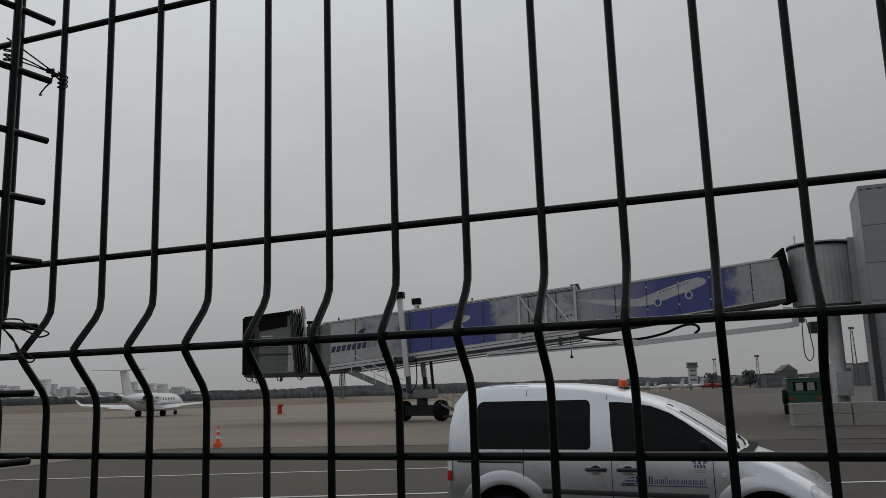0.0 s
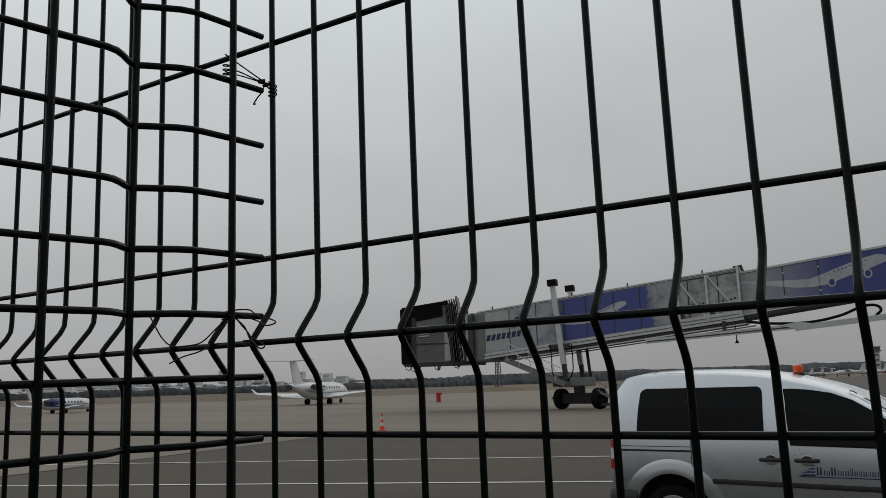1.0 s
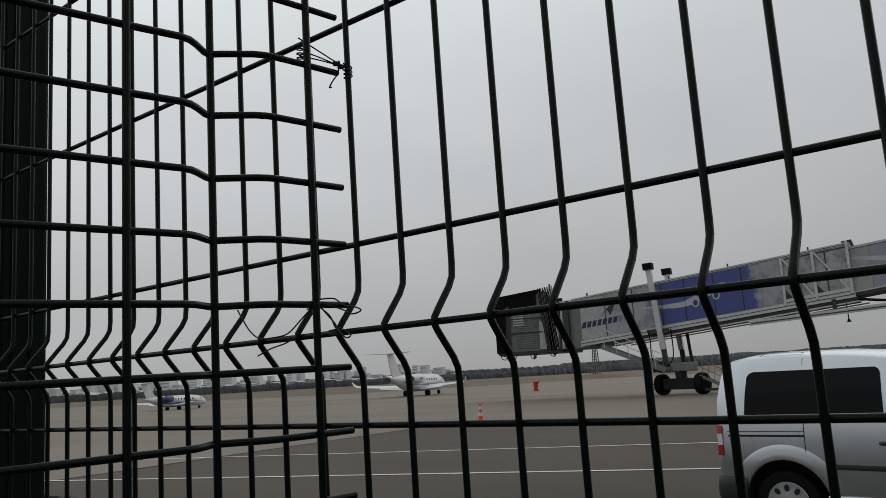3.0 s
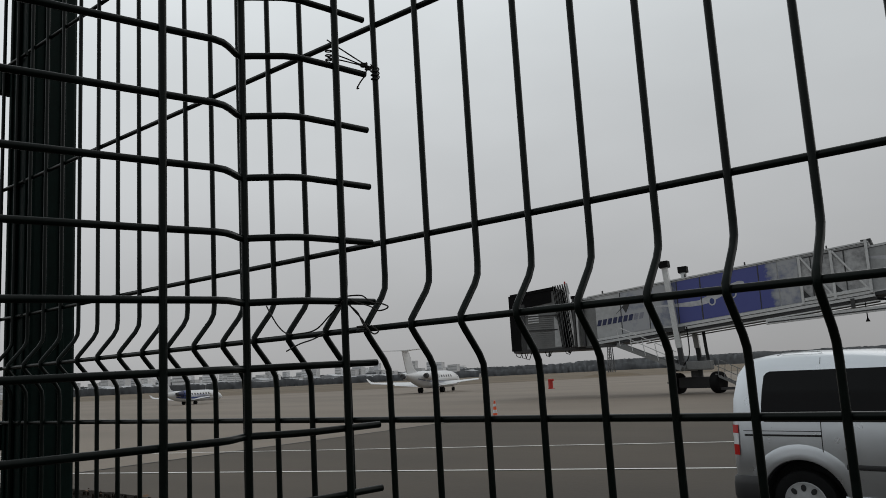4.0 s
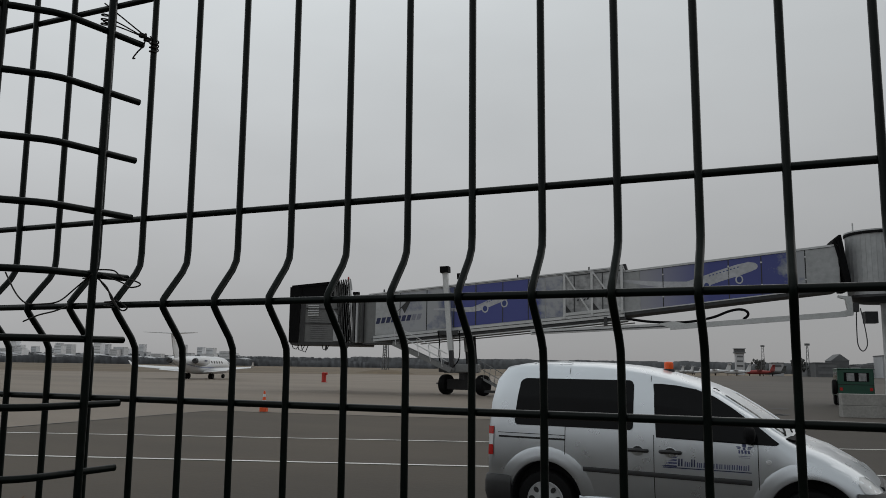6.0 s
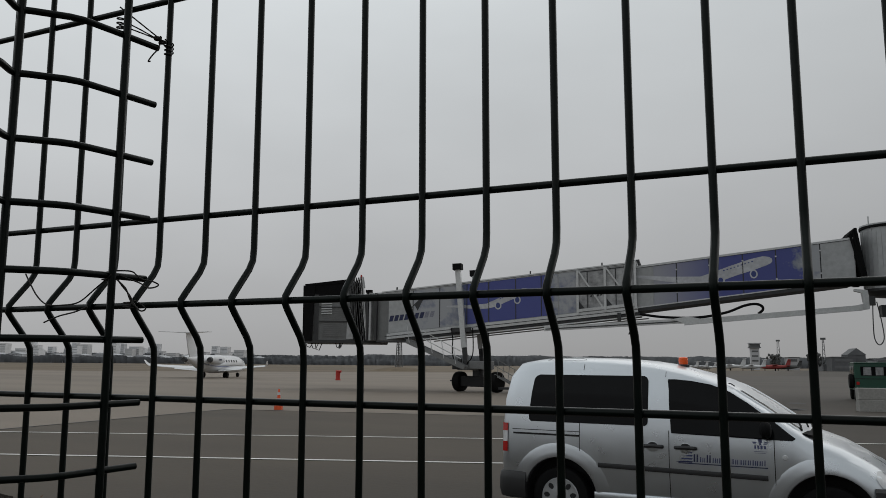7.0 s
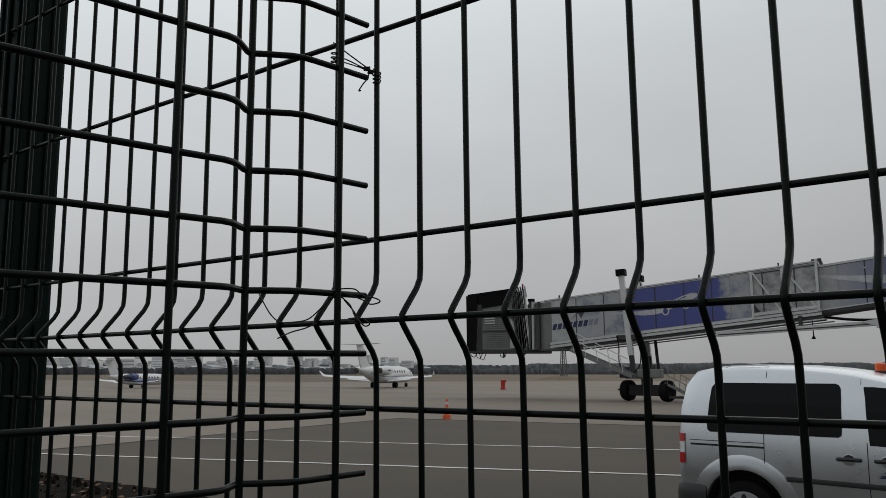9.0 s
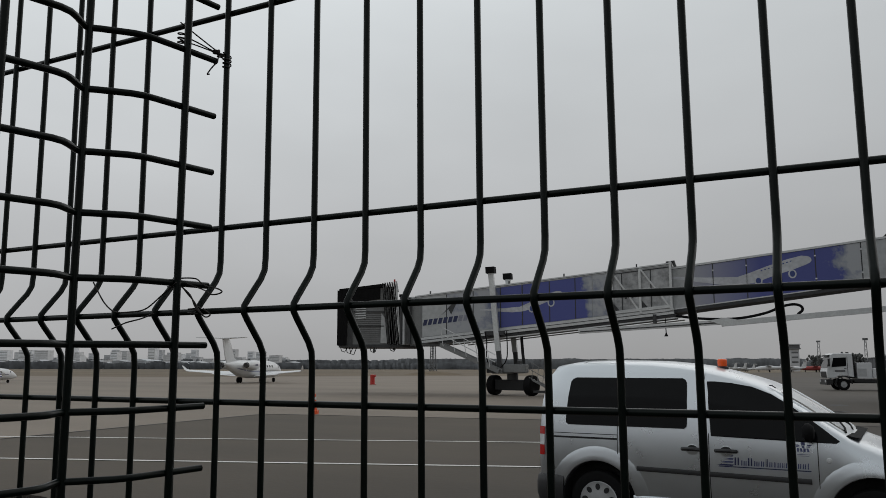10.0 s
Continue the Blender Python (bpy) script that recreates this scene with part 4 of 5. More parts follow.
# panel joints with small studs
for s, f in ((2.0, 0), (3.72, 0), (5.32, 0), (-1.22, 0), (-3.02, 0), (0.58, 0)):
    part("joint", panel(s - 0.03, s + 0.03, 0.10, 0.94, top_b, bot_b, YB0 - 0.038, YB0 - 0.031), BRIDGE_DARK, tun_b)
for s in (13.37, 15.22, 17.07, 18.87, 21.22):
    j = part("joint", panel(s - 0.03, s + 0.03, 0.06, 0.95, top_a, bot_a, YA0 - 0.038, YA0 - 0.031), BRIDGE_DARK, tun_a)
    for f in (0.3, 0.8):
        z = bot_a(s) + (top_a(s) - bot_a(s)) * f
        part("stud", box(s - 0.05, s + 0.05, YA0 - 0.07, YA0 - 0.036, z - 0.04, z + 0.04), CLEAR_LENS, j)


def plane_print(s, z, k, slope, parent, y):
    """The printed airliner on the side panels: a thin flat sticker."""
    poly = [(3.66, 0.56), (3.63, 0.68), (3.50, 0.77), (3.15, 0.83), (2.40, 0.72), (1.20, 0.44), (0.30, 0.20), (-0.40, 0.04), (-2.2, 0.14), (-4.3, 0.34), (-4.35, 0.25), (-2.6, -0.06), (-1.2, -0.30), (-0.2, -0.36), (0.6, -0.30), (1.6, -0.04), (2.7, 0.20), (3.3, 0.36), (3.58, 0.46)]
    c = [(s + x * k, z + (yy * 1.2 + x * slope) * k) for x, yy in poly]
    part("printed_airliner", prism(c, y - 0.006, y), mat_print, parent, "faded white airliner printed on the panel")
    for dx, dz in ((0.75, -0.28), (2.60, -0.02)):
        for r0, r1, d, mm in ((0.22, 0.26, 0.007, mat_print), (0.14, 0.18, 0.011, BLUE_STRIPE)):
            ring = [(s + dx * k + r0 * math.cos(a), z + (dz + dx * slope) * k + r1 * math.sin(a)) for a in (2 * math.pi * q / 14 for q in range(14))]
            part("printed_engine", prism(ring, y - d - 0.003, y - d), mm, parent)
    for q in range(9):
        x = s + (0.9 + 0.2 * q) * k
        zz = z + (0.27 + 0.052 * q + (0.9 + 0.2 * q) * slope) * k
        part("printed_dash", prism([(x, zz), (x + 0.09, zz + 0.02), (x + 0.09, zz + 0.08), (x, zz + 0.06)], y - 0.009, y - 0.0065), BLUE_STRIPE, parent)


PALE_PRINT = mat("worn_off_print", (0.22, 0.225, 0.27), 0.5, 0, 0.3, 0.4, 6, 0)
mat_print = mat("faded_white_print", (0.45, 0.46, 0.485), 0.5, 0, 0.25, 1.0, 6, 0)
plane_print(15.1, 6.92, 0.98, 0.05, tun_a, YA0 - 0.032)
plane_print(2.1, 5.50, 0.66, 0.13, tun_b, YB0 - 0.032)
# airline mark: slanted bars and a swept shape, no letters
for k in range(9):
    s = -4.66 + 0.345 * k
    z = bot_b(s) + 1.03
    part("livery_bar", prism([(s, z), (s + 0.25, z + 0.02), (s + 0.36, z + 0.40), (s + 0.10, z + 0.38)], YB0 - 0.040, YB0 - 0.034), NAVY if k < 7 else PALE_PRINT, tun_b)
part("livery_mark", prism([(-3.4, 5.05), (-2.6, 5.85), (-2.3, 5.90), (-2.7, 5.10), (-2.9, 5.45)], YB0 - 0.040, YB0 - 0.034), BRIDGE_DARK, tun_b)

# cab
cab = part("cab", prism([(-10.4, 3.22), (-6.9, 3.22), (-6.9, 7.05), (-10.4, 6.72)], 0.1, 3.8), SHUTTER, bridge, "dark grey docking cab with a folded canopy")
part("cab_floor", box(-10.5, -4.6, 0.0, 3.9, 3.02, 3.22), BRIDGE_DARK, cab)
part("cab_roof", prism([(-10.55, 6.72), (-7.30, 7.06), (-7.30, 7.26), (-7.6, 7.24), (-10.55, 6.88)], 0.0, 3.9), CANOPY, cab)
part("front_canopy", prism([(-10.62, 3.15), (-9.95, 3.15), (-9.85, 6.75), (-10.66, 6.78)], -0.05, 3.95), CANOPY, cab, "black rubber docking canopy")
part("canopy_side", prism([(-9.85, 5.9), (-7.6, 6.25), (-7.6, 7.02), (-9.85, 6.78)], 0.03, 0.10), CANOPY, cab)
for k in range(16):
    z = 3.45 + 0.13 * k
    part("shutter_slat", prism([(-9.2, z), (-7.45, z), (-7.45, z + 0.09), (-9.2, z + 0.09)], 0.05, 0.098, None), SHUTTER, cab)
for z in (4.4, 5.35):
    part("cab_rail", box(-9.5, -7.3, 0.0, 0.048, z, z + 0.07), BRIDGE_DARK, cab)
for k in range(5):
    part("louvre", prism([(-9.35, 5.55 - 0.16 * k), (-8.6, 5.58 - 0.16 * k), (-8.6, 5.65 - 0.16 * k), (-9.35, 5.62 - 0.16 * k)], 0.0, 0.05), BRIDGE_FRAME, cab)
part("cab_post", box(-9.85, -9.55, 0.0, 0.09, 3.2, 6.2), BRIDGE_DARK, cab)
part("cab_door", prism([(-7.55, 3.3), (-7.05, 3.3), (-7.2, 4.9), (-7.5, 5.3)], 0.02, 0.095), BRIDGE_GREY, cab)
for k in range(6):
    d = 0.165 * k
    part("bellows_fold", prism([(-7.35 + d * 1.1 + 0.28, 3.25), (-7.25 + d * 1.1 + 0.28, 3.25), (-7.39 + d, 7.30 + 0.02 * k), (-7.48 + d, 7.30 + 0.02 * k)], -0.10 if k % 2 else -0.02, 3.8), CANOPY, cab, "folded bellows")
    part("bellows_rib", prism([(-7.29 + d * 1.1 + 0.28, 3.25), (-7.265 + d * 1.1 + 0.28, 3.25), (-7.405 + d, 7.30 + 0.02 * k), (-7.43 + d, 7.30 + 0.02 * k)], -0.14, -0.105 if k % 2 else -0.025), SHUTTER, cab, "grey bellows rib")
part("bellows_edge", prism([(-6.20, 3.25), (-6.10, 3.25), (-6.40, 7.40), (-6.52, 7.44)], -0.15, 0.0), BRIDGE_FRAME, cab, "pale bellows end frame")
part("bellows_hood", prism([(-6.52, 7.44), (-6.40, 7.40), (-6.28, 6.75), (-6.36, 6.70)], -0.17, 0.3), BRIDGE_GREY, cab, "grey hood at the bellows end")
cab.matrix_basis = Matrix.Translation((-8.5, 0.1, 0)) @ pose(0, 0, 0, 0, 0, 21) @ Matrix.Diagonal((0.93, 1, 1, 1)) @ Matrix.Translation((8.5, -0.1, 0))
for s, z1, m in ((-6.15, 6.30, BRIDGE_DARK), (-5.95, 6.30, BRIDGE_GREY), (-5.55, 6.25, BRIDGE_DARK)):
    part("rotunda_post", box(s, s + 0.13, 0.02, 0.24, 3.2, z1), m, bridge, "upright at the cab rotunda")
part("rotunda_lamp", box(-6.2, -5.80, 0.0, 0.25, 6.30, 6.48), CANOPY, bridge)
part("cab_rotunda", lathe([(0.0, 3.2), (1.75, 3.2), (1.75, 6.2), (1.5, 6.34), (0.0, 6.4)], "z", 28, None, (-5.15, 2.0, 0)), SHUTTER, bridge, "rounded grey cab rotunda", True)
part("cab_beacon", tube([(-6.62, 0.6, 7.25), (-6.60, 0.6, 7.62)], 0.06, 8), RED, cab)
for s, z in ((-10.4, 2.80), (-10.0, 2.70), (-9.75, 2.62), (-8.3, 2.76), (-6.9, 2.85)):
    part("hanging_cable", tube([(s, 0.3, 3.03), (s + 0.08, 0.3, z), (s + 0.3, 0.3, z - 0.08), (s + 0.5, 0.3, 3.03)], 0.03, 6), CANOPY, cab)
part("floodlight", tube([(-8.0, 0.2, 3.03), (-8.0, 0.2, 2.8), (-7.95, 0.2, 2.72)], [0.04, 0.10, 0.13], 8), BRIDGE_DARK, cab)
part("floodlight", tube([(-6.6, 0.2, 3.03), (-6.6, 0.2, 2.85)], 0.08, 8), BRIDGE_DARK, cab)

# lift columns and bogie
for y, ds in ((0.0, 0.0), (3.75, 0.15)):
    c = part("lift_column", beam((0.06 + ds, y, 7.65), (0.50 + ds, y, 2.75), 0.31, 0.32), BRIDGE_FRAME, bridge, "square lift column")
    part("column_cap", prism([(-0.22 + ds, 7.62), (0.34 + ds, 7.65), (0.32 + ds, 8.04), (-0.24 + ds, 8.02)], y - 0.27, y + 0.27), CANOPY, c, "black cap")
    part("piston", beam((0.50 + ds, y, 2.9), (0.62 + ds, y, 1.5), 0.26, 0.27), BRIDGE_DARK, c, "dark inner column")
    part("bracket", box(-0.3 + ds, 0.9 + ds, y - 0.15, y + 0.15, 3.72, 3.98), BRIDGE_DARK, c)
part("cross_frame", box(0.1, 1.4, -0.15, 4.1, 1.35, 1.72, 0.03), SHUTTER, bridge)
part("motor_box", box(0.9, 2.3, -0.35, 0.55, 1.42, 1.92, 0.04), SHUTTER, bridge, "grey hydraulic unit")
part("tank", box(-0.2, 0.5, -0.3, 0.5, 1.40, 1.75, 0.04), BRIDGE_DARK, bridge)
part("pivot", lathe([(0.35, 0.75), (0.35, 1.40)], "z", 16, None, (1.25, 0.6, 0)), BRIDGE_DARK, bridge)
bogie = part("bogie", box(-1.1, 1.1, -0.40, 0.40, 0.33, 0.98, 0.06), SEAM, bridge, "dark drive bogie")
bogie.matrix_basis = pose(1.25, 0.6, 0, 0, 0, -20)
for s in (-1.38, 1.38):
    w = part("wheel", lathe([(0.25, -0.22), (0.50, -0.27), (0.60, -0.23), (0.63, -0.12), (0.63, 0.12), (0.60, 0.23), (0.50, 0.27), (0.25, 0.22)], "x", 28), RUBBER, bogie, "large black tyre", True)
    w.location = (s, 0, 0.64)
    part("hub", lathe([(0.0, -0.20), (0.25, -0.18), (0.25, 0.18), (0.0, 0.20)], "x", 16), BRIDGE_DARK, w)
part("tow_frame", box(2.2, 4.4, -0.2, 0.4, 0.20, 0.34), BRIDGE_DARK, bridge)
# short steps down from the drive unit
A0, A1 = Vector((2.5, -0.30, 1.10)), Vector((4.15, -0.30, 0.22))
step = part("drive_steps", beam(A0, A1, 0.05, 0.12), SHUTTER, bridge, "short steel steps beside the wheels")
part("stringer", beam(A0 + Vector((0, 0.65, 0)), A1 + Vector((0, 0.65, 0)), 0.05, 0.12), SHUTTER, step)
for k in range(5):
    p = A0.lerp(A1, (k + 0.5) / 5)
    part("tread", box(p.x - 0.11, p.x + 0.11, -0.27, 0.32, p.z - 0.02, p.z + 0.02), SHUTTER, step)
    part("baluster", tube([p + Vector((0, -0.03, 0)), p + Vector((0.12, -0.03, 0.95))], 0.018, 6), SHUTTER, step)
for dz in (0.5, 0.95):
    part("handrail", tube([A0 + Vector((-0.1, -0.03, dz + 0.1)), A1 + Vector((0.1, -0.03, dz))], 0.022, 6), SHUTTER, step)
part("hose", tube(smooth_path([(-0.30, -0.25, 3.95), (-0.18, -0.25, 3.3), (-0.20, -0.25, 2.5), (-0.08, -0.25, 1.95), (0.15, -0.25, 1.66), (0.7, -0.25, 1.66)]), 0.04, 6), CANOPY, bridge, "black hydraulic hose", True)
part("hose", tube(smooth_path([(1.10, -0.25, 3.95), (1.14, -0.25, 3.0), (1.10, -0.25, 2.3), (0.85, -0.25, 1.85), (0.5, -0.25, 1.72)]), 0.04, 6), CANOPY, bridge, "black hydraulic hose", True)
for s, z0, z1 in ((0.15, 1.72, 2.05), (0.55, 1.72, 1.95), (1.75, 1.92, 2.15)):
    part("valve_block", box(s, s + 0.22, -0.30, 0.05, z0, z1, 0.02), BRIDGE_DARK, bridge, "small dark valve block")
part("axle_stub", beam((-0.70, 1.07, 0.68), (-0.1, 1.07, 0.68), 0.10, 0.10), BRIDGE_DARK, bridge)
part("hose", tube([(1.35, 2.6, 4.0), (1.45, 2.6, 2.6), (1.55, 2.6, 1.6)], 0.11, 6), BRIDGE_DARK, bridge, "", True)
# service stairs
S0, S1 = Vector((-2.9, -0.5, 3.12)), Vector((0.85, -0.5, 1.50))
stair = part("service_stair", beam(S0, S1, 0.06, 0.26), SHUTTER, bridge, "steel service stair down to the apron")
part("stringer", beam(S0 + Vector((0, -0.8, 0)), S1 + Vector((0, -0.8, 0)), 0.06, 0.26), SHUTTER, stair)
for k in range(10):
    p = S0.lerp(S1, (k + 0.5) / 10)
    part("tread", box(p.x - 0.12, p.x + 0.12, -1.28, -0.52, p.z - 0.02, p.z + 0.03), SHUTTER, stair)
for dz in (0.55, 1.0):
    part("handrail", tube([S0 + Vector((0.3, -0.84, dz)), S1 + Vector((-0.2, -0.84, dz))], 0.027, 6), BRIDGE_FRAME, stair)
for k in range(5):
    p = S0.lerp(S1, (k + 0.3) / 5)
    part("baluster", tube([p + Vector((0, -0.84, 0)), p + Vector((-0.15, -0.84, 1.0))], 0.024, 6), BRIDGE_FRAME, stair)
part("landing", box(-4.9, -2.7, -1.3, 0.1, 3.05, 3.14), BRIDGE_DARK, stair)
# cable carrier under the tunnel
carrier = part("cable_beam", beam((5.5, 0.2, 3.90), (13.9, 0.2, 4.34), 0.24, 0.28), BRIDGE_FRAME, bridge, "light cable carrier beam")
part("cable_beam", beam((13.7, 0.1, 4.22), (23.1, 0.1, 4.98), 0.24, 0.30), BRIDGE_FRAME, bridge, "light cable carrier beam")
part("beam_slot", beam((5.6, 0.07, 3.88), (13.7, 0.07, 4.30), 0.02, 0.06), BRIDGE_DARK, carrier)
part("gusset", prism([(13.0, 4.42), (13.9, 4.58), (14.6, 4.44), (13.9, 4.10)], 0.0, 0.3), BRIDGE_FRAME, carrier)
part("cable_loop", tube(smooth_path([(11.2, 0.15, 4.75), (12.6, 0.15, 4.55), (14.5, 0.15, 4.52), (16.0, 0.15, 4.78), (17.0, 0.15, 5.16), (17.6, 0.15, 5.26), (17.95, 0.15, 5.14), (18.0, 0.15, 4.92), (17.75, 0.15, 4.70)]), 0.075, 8), CANOPY, carrier, "black cable loop", True)
part("hanger", box(9.9, 10.1, 0.2, 0.5, 4.35, 4.85), BRIDGE_DARK, carrier)
hook = part("hook", tube([(10.6, 0.2, 4.6), (10.62, 0.2, 3.75), (10.62, 0.2, 3.55)], [0.02, 0.03, 0.12], 8), CANOPY, carrier)
part("beam_bracket", prism([(22.9, 4.84), (23.45, 4.90), (23.50, 5.25), (23.40, 5.95), (22.75, 6.02), (22.75, 5.90), (23.10, 5.80), (23.18, 5.20), (22.9, 5.14)], 0.05, 0.35), BRIDGE_FRAME, bridge, "light bracket at the beam end")
part("bracket_joint", box(23.45, 23.75, 0.0, 0.3, 5.1, 5.6), BRIDGE_DARK, bridge)
part("cable_loop", tube(smooth_path([(23.62, 0.1, 5.2), (23.58, 0.1, 4.2), (23.60, 0.1, 3.3), (23.82, 0.1, 2.95), (24.06, 0.1, 3.3), (24.00, 0.1, 4.2), (23.82, 0.1, 5.3)]), 0.028, 6), BRIDGE_DARK, bridge, "", True)
part("column_box", box(24.3, 24.95, 1.2, 1.9, 4.55, 5.2), BRIDGE_DARK, bridge)
# rotunda at the terminal end
ROT, COLUMN = (25.42, 2.0), (25.72, 2.0)
rot = part("rotunda", lathe([(0.0, 6.10), (1.75, 6.12), (1.75, 9.62), (1.82, 9.66), (1.82, 9.78), (0.0, 9.95)], "z", 40, None, (*ROT, 0)), BRIDGE_GREY, bridge, "round corrugated grey rotunda")
for k in range(40):
    a = 2 * math.pi * k / 40
    part("rib", tube([(ROT[0] + 1.755 * math.cos(a), ROT[1] + 1.755 * math.sin(a), 6.2), (ROT[0] + 1.755 * math.cos(a), ROT[1] + 1.755 * math.sin(a), 9.6)], 0.014, 6), BRIDGE_GREY, rot)
part("rotunda_cap", lathe([(1.70, 9.55), (1.84, 9.56), (1.84, 9.68), (1.83, 9.70)], "z", 40, None, (*ROT, 0)), CANOPY, rot, "dark roof edge of the rotunda")
part("rotunda_base", lathe([(0.0, 5.70), (1.30, 5.72), (1.86, 5.97), (1.86, 6.11)], "z", 32, None, (*ROT, 0)), BRIDGE_DARK, rot, "dark underside")
part("support_column", lathe([(0.52, 0.0), (0.42, 1.2), (0.42, 5.75)], "z", 24, None, (*COLUMN, 0)), BRIDGE_FRAME, bridge, "round grey support column", True)
part("control_box", box(25.30, 26.15, 1.05, 1.5, 0.95, 2.30, 0.03), BRIDGE_FRAME, bridge, "light switch box on the column")
for k in range(6):
    d = 0.075 * k
    part("bellows_fold", prism([(22.95 + d * 0.45 + 0.35, 6.4), (23.08 + d * 0.45 + 0.35, 6.4), (22.78 + d, 9.1 + 0.08 * k), (22.65 + d, 9.1 + 0.08 * k)], 0.5 if k % 2 else 0.6, 3.3), CANOPY, rot, "dark bellows between tunnel and rotunda")
part("mast", tube([(23.85, 0.9, 9.7), (23.85, 0.9, 10.2)], 0.04, 6), BRIDGE_FRAME, rot)
part("link_corridor", box(26.6, 28.8, 0.6, 3.4, 6.2, 9.9), BRIDGE_GREY, bridge, "short grey corridor to the terminal")


# ---- terminal stair tower and what stands under the bridge ----
TOWER = pose(6.85, 43.4, -0.25, 0, 0, -2)
tower = thing("terminal_tower", TOWER, "grey panelled terminal tower at the end of the bridge", "building")
part("core", box(0.06, 15, 0.06, 4.4, 0, 11.5), SEAM, tower)
part("rear_block", box(1.2, 15, 4.45, 12, 0, 10.2), BUILDING, tower)
facade = part("facade", box(-0.02, 15.1, -0.02, 4.5, 11.5, 11.75), BUILDING, tower)
for i in range(7):
    for j in range(6):
        x0, z0 = 2.1 * i, 0.2 + 1.9 * j
        part("cladding_panel", box(x0 + 0.012, x0 + 2.088, -0.02, 0.05, z0 + 0.012, z0 + 1.888), BUILDING, facade)
for i in range(2):
    for j in range(6):
        y0, z0 = 0.06 + 2.2 * i, 0.2 + 1.9 * j
        part("cladding_panel", box(-0.02, 0.05, y0 + 0.012, y0 + 2.188, z0 + 0.012, z0 + 1.888), BUILDING, facade)
part("downpipe", beam((-0.12, -0.3, 5.6), (-0.12, -0.3, 0.0), 0.3, 0.3), BRIDGE_DARK, tower, "dark steel leg")

BAR = pose(2.25, 35.4, 0, 0, 0, 10)
for k in range(3):
    b = new("concrete_barrier", mesh_of(box(0.02, 2.28, -0.3, 0.3, 0, 0.47, 0.02), BLOCK))
    b.matrix_world = BAR @ pose(2.3 * k, 0, 0)
    tagged(b, "stained grey concrete block of a low barrier", "barrier", "barrier blocks")
    b = new("concrete_barrier", mesh_of(box(0.02, 2.28, -0.28, 0.28, 0, 0.45, 0.02), BLOCK))
    b.matrix_world = BAR @ pose(2.3 * k, 0, 0.474)
    tagged(b, "stained grey concrete block of a low barrier", "barrier", "barrier blocks")

UAZ = pose(3.57, 46.0, 0, 0, 0, 92)
uaz = thing("off_road_car", UAZ, "dark green boxy off-road car with a rear spare wheel", "car")
# tail towards the fence, nose along +x
part("body", prism([(0, 0.55), (3.9, 0.55), (3.9, 1.12), (2.7, 1.16), (2.45, 1.94), (2.3, 2.0), (0.12, 2.0), (0.02, 1.92)], -0.85, 0.85, None, 0.05), GREEN_TRUCK, uaz)
part("rear_window", box(-0.012, 0.03, -0.62, 0.55, 1.32, 1.78, 0.005), TINT, uaz, "tailgate window with pale painted reflections")
# the pane's pale reflection, painted as two flat patches on the glass
for y0 in (-0.50, 0.06):
    part("curtain", box(-0.018, -0.012, y0, y0 + 0.36, 1.34, 1.74), DULL_PANE, uaz, "pale reflection on the tailgate window as a flat patch")
part("roof_gutter", box(-0.03, 2.45, -0.89, 0.89, 1.94, 1.97), GREEN_TRUCK, uaz)
part("tailgate_seam", box(-0.008, 0.03, -0.84, 0.84, 1.14, 1.17), SEAM, uaz)
for y in (-0.70, 0.70):
    part("tail_lamp", box(-0.03, 0.01, y - 0.07, y + 0.07, 0.85, 1.0), RED_LENS, uaz, "red tail lamp")
part("bumper", box(-0.15, 0.0, -0.8, 0.8, 0.5, 0.64), BRIDGE_FRAME, uaz)
for side in (-1, 1):
    for s0, s1 in ((0.25, 1.1), (1.25, 2.35)):
        part("side_window", box(s0, s1, side * 0.851 - 0.012, side * 0.851 + 0.012, 1.28, 1.80, 0.004), TINT, uaz, "dark side window")
part("spare_wheel", lathe([(0.1, -0.1), (0.33, -0.11), (0.38, -0.06), (0.38, 0.06), (0.33, 0.11), (0.1, 0.1)], "y", 22, None, (0.30, 0.98, 1.02)), RUBBER, uaz, "black spare wheel", True)
for s in (0.75, 3.1):
    for y in (-0.72, 0.72):
        w = part("wheel", lathe([(0.15, -0.1), (0.33, -0.11), (0.38, -0.06), (0.38, 0.06), (0.33, 0.11), (0.15, 0.1)], "y", 22, None, (s, y, 0.38)), RUBBER, uaz, "", True)
        part("rim", lathe([(0.0, -0.09), (0.2, -0.09), (0.2, 0.09), (0.0, 0.09)], "y", 14, None, (s, y, 0.38)), BRIDGE_FRAME, w)


# ---- cones, barrel ----
def cone_at(x, y):
    c = thing("traffic_cone", pose(x, y, 0, 0, 0, 20), "orange traffic cone with white bands standing on the apron", "traffic cone")
    part("base", box(-0.13, 0.13, -0.13, 0.13, 0.0, 0.16, 0.02), ORANGE, c)
    part("cone", lathe([(0.095, 0.155), (0.03, 0.75), (0.0, 0.76)], "z", 20), ORANGE, c, "", True)
    for z0, z1 in ((0.30, 0.42), (0.54, 0.64)):
        part("band", lathe([(0.095 - 0.109 * (z - 0.155) + 0.004, z) for z in (z0, z1)], "z", 20), WHITE, c, "white reflective band", True)


